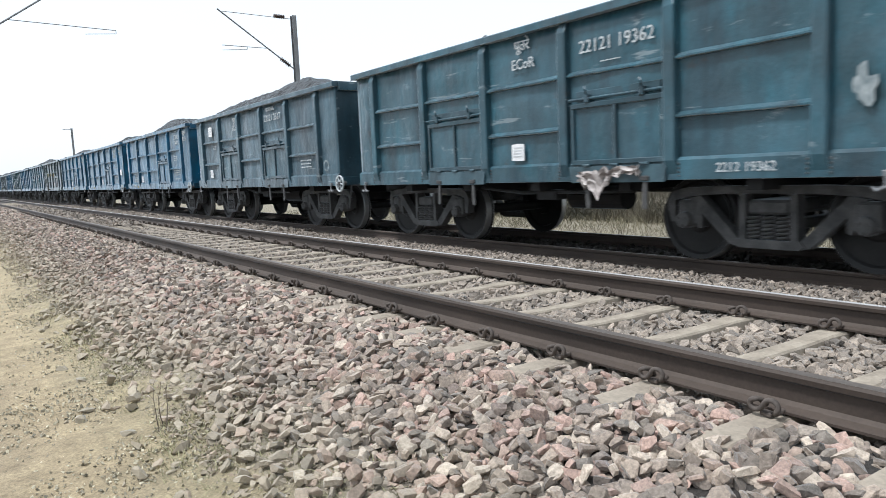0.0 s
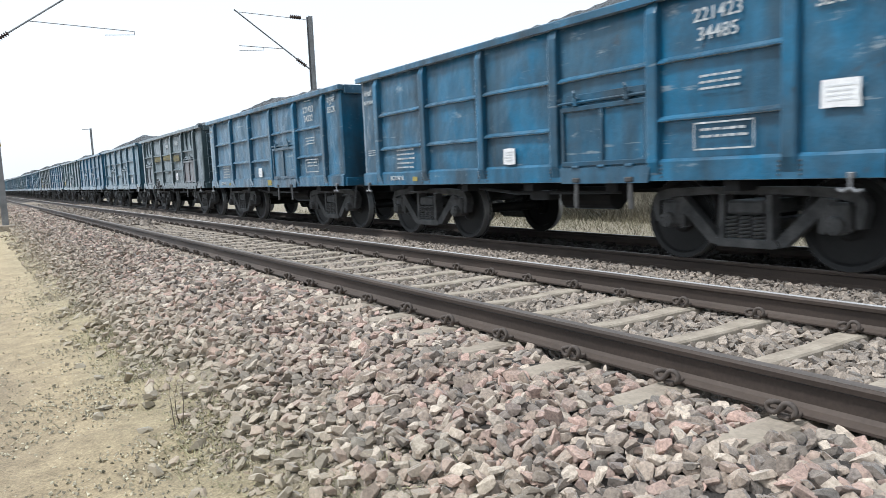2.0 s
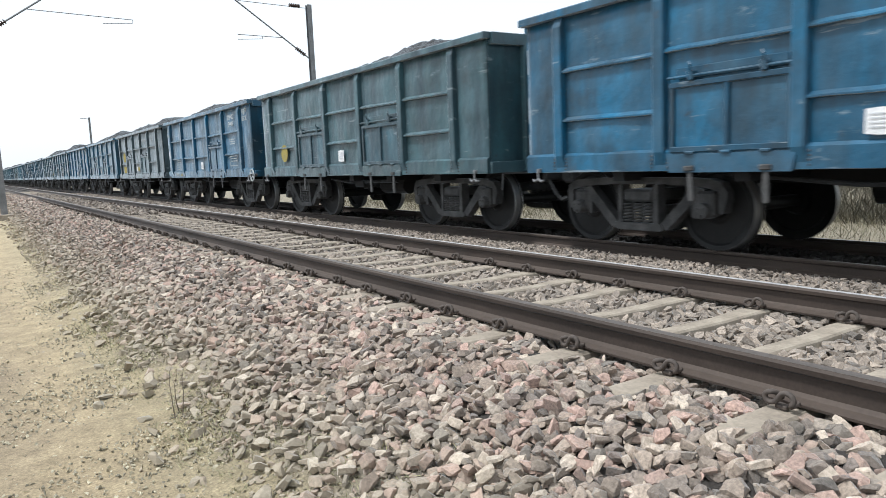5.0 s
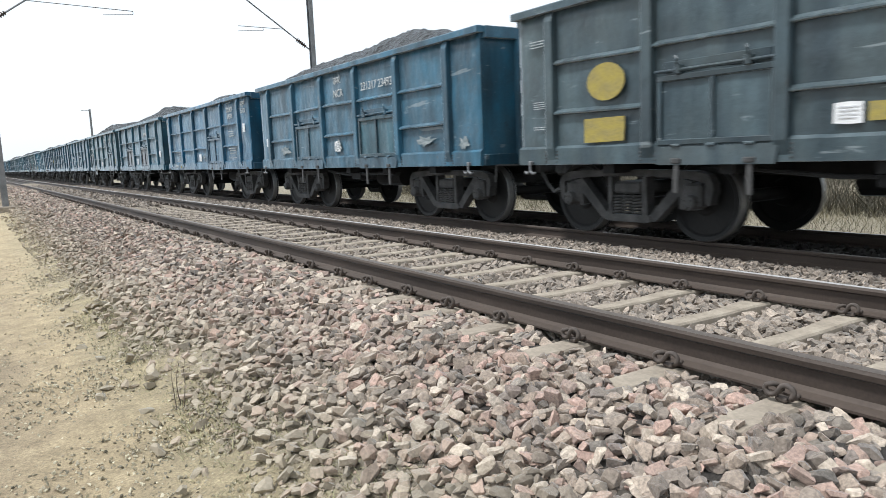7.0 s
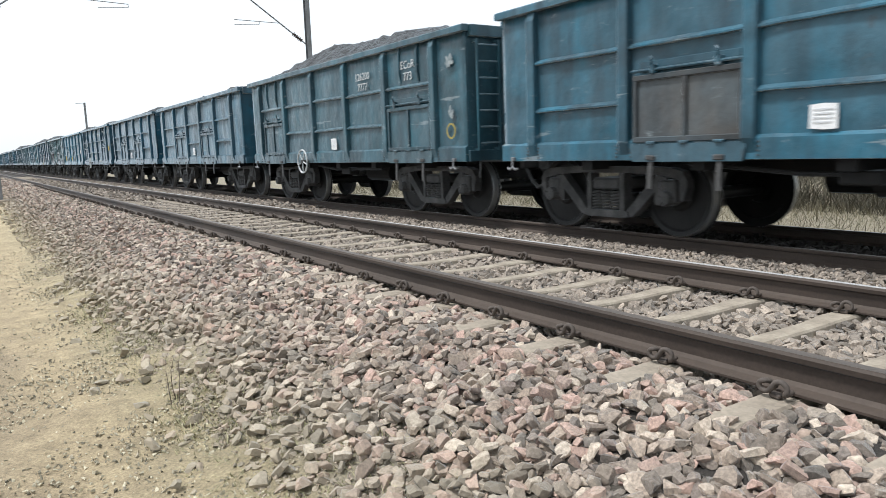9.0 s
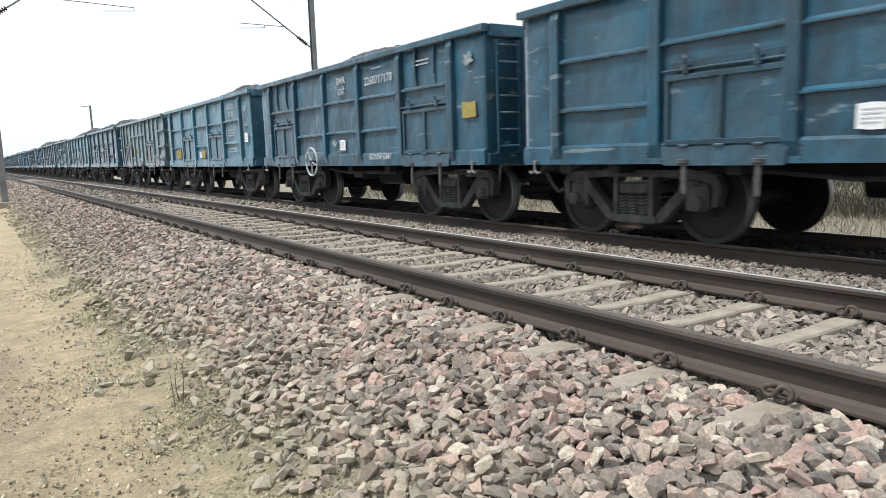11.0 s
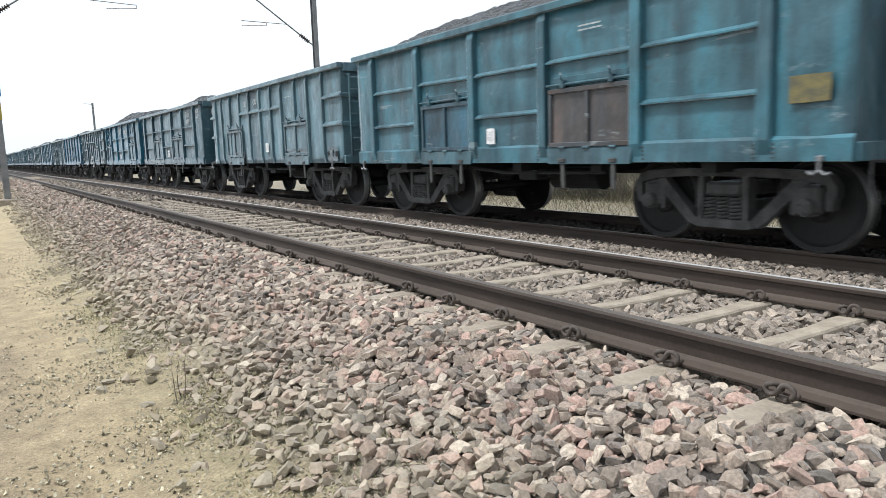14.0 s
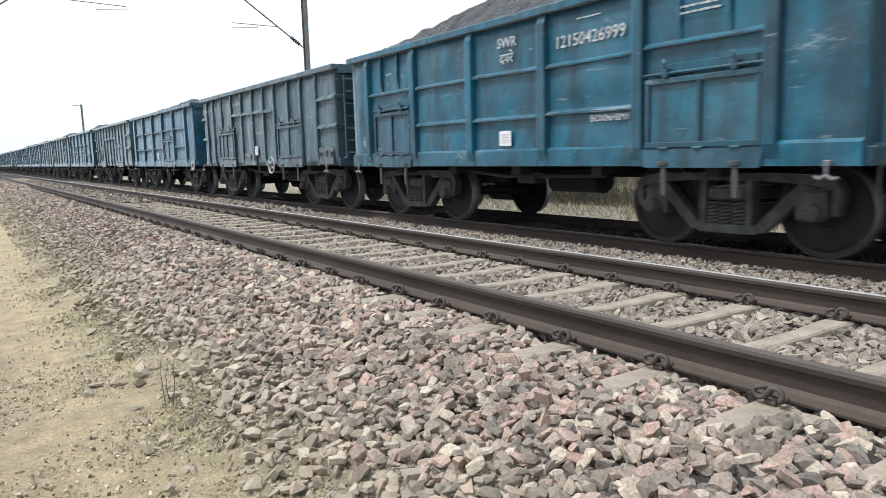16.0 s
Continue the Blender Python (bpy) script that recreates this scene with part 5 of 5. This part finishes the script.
def joined(name, label, spots, shapes, mat, r, flat=True):
    pick = r.integers(0, len(shapes), len(spots))
    verts, tris, at = [], [], 0
    for i, (v, f) in enumerate(shapes):
        mine = spots[pick == i]
        n = len(mine)
        turn = laid(n, r) if flat else turned(n, r)
        w = np.einsum("nij,kj->nki", turn, v) * mine[:, 3][:, None, None] + mine[:, None, :3]
        tris.append((f[None] + (at + len(v) * np.arange(n))[:, None, None]).reshape(-1, 3))
        verts.append(w.reshape(-1, 3))
        at += n * len(v)
    me = arrays_mesh(name, np.concatenate(verts), np.concatenate(tris), mat)
    return tagged(new(name, me), label, "ballast", kind="stuff")


def heap(name, label, boxes, seed, shapes, mat=None, edge=None):
    """Stones heaped in two layers with small ones in the gaps, over rectangles (x0, x1, y0, y1, spacing). Past an edge they thin out."""
    r = np.random.default_rng(seed)
    spots = []
    for x0, x1, y0, y1, d in boxes:
        for shift, up, keep_most, size in ((0.0, 0.05, 1.0, 0.56), (0.5, 0.55, 0.72, 0.58), (0.2, 0.12, 0.85, 0.34)):
            x, y = strewn(x0, x1, y0, y1, d, r, shift)
            s = d * size * r.uniform(0.7, 1.28, len(x))
            keep = clear_of_sleepers(x, y, s, r) & (r.random(len(x)) < keep_most)
            if edge:
                wave = np.array([noise.noise((0.0, v * 0.8, 3.3)) * 0.18 for v in y])
                keep &= r.random(len(x)) < np.clip((x + wave - edge) / 0.75, 0.03, 1)
            if shift == 0.5:
                keep &= ~((x > PICKED[0]) & (x < PICKED[1]) & (y > PICKED[2]) & (y < PICKED[3]))
            level = np.interp(x, [2.2, 2.42, 2.66, 2.75], [0.0, 0.28, 0.28, 0.0])
            z = lie(x) + d * (up - level + r.uniform(-0.14, 0.14, len(x)))
            spots.append(np.stack([x, y, z, s], 1)[keep])
    return joined(name, label, np.concatenate(spots), shapes, mat or STONE, r)


def chips(name, label, boxes, size, seed, mat=None):
    """Small chips strewn at random over rectangles (x0, x1, y0, y1, number)."""
    r = np.random.default_rng(seed)
    spots = []
    for x0, x1, y0, y1, n in boxes:
        x, y = r.uniform(x0, x1, n), r.uniform(y0, y1, n)
        s = size * r.uniform(0.5, 1.3, n)
        spots.append(np.stack([x, y, lie(x) + s * r.uniform(-0.5, 0.6, n), s], 1))
    return joined(name, label, np.concatenate(spots), SMALL, mat or STONE, r, flat=False)


heap("ballast_shoulder_front", "pinkish grey crushed stone ballast heaped beside the rail", [(0.6, 2.75, 0.8, 5.2, 0.06)], 21, FINE_WORN, edge=0.88)
heap("ballast_shoulder", "pinkish grey crushed stone ballast along the rail", [(0.6, 2.75, 5.2, 10.0, 0.062)], 27, WORN, edge=0.88)
heap("ballast_shoulder_far", "pinkish grey crushed stone ballast stretching on along the rail", [(0.7, 2.75, 10.0, 20.0, 0.07), (0.7, 2.75, 20.0, 34.0, 0.09), (0.8, 2.75, 34.0, 55.0, 0.13)], 28, SMALL, edge=0.88)
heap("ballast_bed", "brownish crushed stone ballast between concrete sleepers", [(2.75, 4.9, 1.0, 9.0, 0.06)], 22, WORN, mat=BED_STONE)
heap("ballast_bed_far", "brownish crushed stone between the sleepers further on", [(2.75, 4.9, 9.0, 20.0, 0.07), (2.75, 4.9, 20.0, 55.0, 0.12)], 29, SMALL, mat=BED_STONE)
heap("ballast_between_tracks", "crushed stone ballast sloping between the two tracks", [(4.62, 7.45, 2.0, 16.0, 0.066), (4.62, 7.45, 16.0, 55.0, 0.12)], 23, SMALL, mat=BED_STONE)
heap("sooty_ballast", "coal-dark crushed stone with the shade under the train painted in", [(7.45, 10.25, 0.0, 22.0, 0.105)], 26, SMALL, mat=SHADED_SOOT_STONE)
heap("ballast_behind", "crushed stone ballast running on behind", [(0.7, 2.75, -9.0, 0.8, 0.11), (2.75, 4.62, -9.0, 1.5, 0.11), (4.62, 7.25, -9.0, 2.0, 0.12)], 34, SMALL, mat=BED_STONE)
chips("shoulder_edge_chips", "small stone chips strewn where the ballast meets the path",
      [(0.9, 1.7, 1.2, 9.0, 7000), (0.75, 1.7, 9.0, 24.0, 9000), (-1.6, 0.95, 1.2, 12.0, 560)], 0.016, 25)
chips("path_pebbles", "fine grit and small pebbles on the trodden path",
      [(-1.6, 1.1, 1.2, 6.0, 7000), (-1.6, 1.1, 6.0, 14.0, 5000), (0.5, 1.2, 1.5, 12.0, 2500)], 0.0115, 24, mat=GRIT)


def loose_stones():
    """The topmost stones of the shoulder's front, each one to be picked up."""
    r = np.random.default_rng(31)
    top = tagged(new("ballast_heap_front"), "loose pinkish crushed stones on top of the ballast shoulder", "ballast", kind="structure")
    meshes = []
    for v, f in FINE_WORN[:24]:
        me = arrays_mesh("stone", v, f, STONE)
        meshes.append(me)
    x, y = strewn(PICKED[0], PICKED[1], PICKED[2], PICKED[3], 0.06, r, 0.5)
    keep = np.flatnonzero(r.random(len(x)) < 0.62)[:300]
    turns = laid(len(x), r)
    for i in keep:
        s = 0.06 * 0.58 * r.uniform(0.75, 1.28)
        ob = part("stone", meshes[i % 24], None, top)
        ob.matrix_basis = Matrix.Translation((x[i], y[i], float(lie(x[i])) + 0.06 * (0.58 + r.uniform(-0.14, 0.14)))) @ Matrix(turns[i].tolist()).to_4x4() @ Matrix.Scale(s, 4)


loose_stones()


# ---- dry field beyond the line, weeds by the path ----
def stalks(name, label, boxes, height, width, mat, seed, lean=0.5, category="grass"):
    r = np.random.default_rng(seed)
    verts, tris, k = [], [], 0
    for x0, x1, y0, y1, n in boxes:
        x, y = r.uniform(x0, x1, n), r.uniform(y0, y1, n)
        h = height * r.uniform(0.3, 1.0, n)
        a, b = r.uniform(0, 6.28, n), r.normal(0, lean, (n, 2))
        w = width * r.uniform(0.6, 1.3, n)
        base = np.stack([x, y, lie(x) - 0.02], 1)
        side = np.stack([np.cos(a) * w, np.sin(a) * w, np.zeros(n)], 1)
        tip = base + np.stack([b[:, 0] * h, b[:, 1] * h, h], 1)
        mid = (base + tip) / 2 + np.stack([np.zeros(n), np.zeros(n), h * 0.12], 1)
        verts.append(np.stack([base - side, base + side, mid - side * 0.6, mid + side * 0.6, tip], 1))
    v = np.concatenate(verts)
    f = np.array([(0, 1, 3), (0, 3, 2), (2, 3, 4)])
    tris = (f[None] + 5 * np.arange(len(v))[:, None, None]).reshape(-1, 3)
    return tagged(new(name, arrays_mesh(name, v.reshape(-1, 3), tris, mat)), label, category, kind="stuff")


stalks("dry_grass", "dull dry straw-coloured grass beyond the train", [(13.5, 24, 0, 34, 22000), (24, 60, 0, 90, 12000)], 0.42, 0.006, DRY, 41, 0.8)
stalks("dead_scrub", "tangled dead brown scrub at the edge of the field", [(17, 19, 0, 30, 9000), (26, 34, 0, 70, 22000)], 1.3, 0.010, SCRUB, 43, 0.7, "scrub")
stalks("edge_weeds", "low dusty weeds at the edge of the path", [(0.72, 1.35, 2.0, 9.0, 9000), (0.75, 1.5, 9.0, 25.0, 9000), (0.85, 1.75, 2.0, 7.5, 9000)], 0.056, 0.003, WEED, 42, 1.0)


def twig(x, y, h, seed):
    r = random.Random(seed)
    bm = B()
    z = float(lie(x))
    for i in range(3):
        p = Vector((x + r.uniform(-0.04, 0.04), y + r.uniform(-0.04, 0.04), z))
        d = Vector((r.uniform(-0.25, 0.25), r.uniform(-0.25, 0.25), 1))
        for j in range(4):
            q = p + d * h / 4 * r.uniform(0.7, 1.1)
            rod(bm, p, q, 0.0035 - j * 0.0006, 5, 0.003 - j * 0.0006)
            if j:
                rod(bm, q, q + Vector((r.uniform(-1, 1), r.uniform(-1, 1), 0.8)) * h * 0.12, 0.0018, 4, 0.0008)
            p, d = q, (d + Vector((r.uniform(-0.3, 0.3), r.uniform(-0.3, 0.3), 0))).normalized()
    tagged(part("dead_weed", bm, TWIG), "thin dead weed stems standing in the stones", "weed", group="dead weeds")


twig(0.88, 4.25, 0.3, 2)


def path_stone(x, y, s, seed):
    me = arrays_mesh("path_stone", SHAPES[seed][0], SHAPES[seed][1], STONE)
    ob = tagged(new("path_stone", me), "single buff stone lying on the dusty path", "stone", group="stones on the path")
    ob.matrix_basis = pose(x, y, float(lie(x)) + s * 0.2, 10, 15, 40 * seed) @ Matrix.Scale(s, 4)


for i, (x, y, s) in enumerate([(0.55, 4.9, 0.05), (0.95, 4.35, 0.055), (0.9, 3.85, 0.05), (0.95, 5.9, 0.06)]):
    path_stone(x, y, s, i + 2)


# ---- motion: the train rolls past at about 16 metres a second ----
ROLLED = [(0.0, 0.0), (0.5, 7.46), (1.0, 15.52), (1.5, 23.56), (2.0, 31.67), (2.5, 39.71), (3.0, 47.23), (3.5, 55.43),
          (6.0, 95.38), (6.5, 103.43), (7.0, 111.49), (7.5, 119.6), (8.0, 127.21), (8.5, 135.26), (9.0, 143.33),
          (11.5, 184.01), (12.0, 192.14), (12.5, 200.2), (13.0, 207.97), (13.5, 216.08), (14.0, 224.18), (14.5, 232.33),
          (15.0, 240.6), (15.5, 248.4), (16.0, 256.5)]


def travelled(t):
    return float(np.interp(t, [a for a, _ in ROLLED], [b for _, b in ROLLED]))


def motions():
    for k, w in TRAIN:
        y = PITCH * k - 3.333
        walk(w, [(t, pose(X_TRAIN, y - d, Z_TRAIN)) for t, d in ROLLED])
    first = {}
    for k, w in TRAIN:
        for b in w.children:
            for ws in b.children:
                if not ws.name.startswith("wheelset"):
                    continue
                at = round(ws.matrix_basis.translation.y)
                if at not in first:
                    walk(ws, [(f / FPS, pose(0, at, 0.5, math.degrees(travelled(f / FPS) / 0.5))) for f in range(16 * FPS + 1)])
                    first[at] = ws
                else:
                    ws.rotation_mode = "QUATERNION"
                    keys = ws.animation_data_create()
                    keys.action = first[at].animation_data.action
                    keys.action_slot = first[at].animation_data.action_slot


motions()
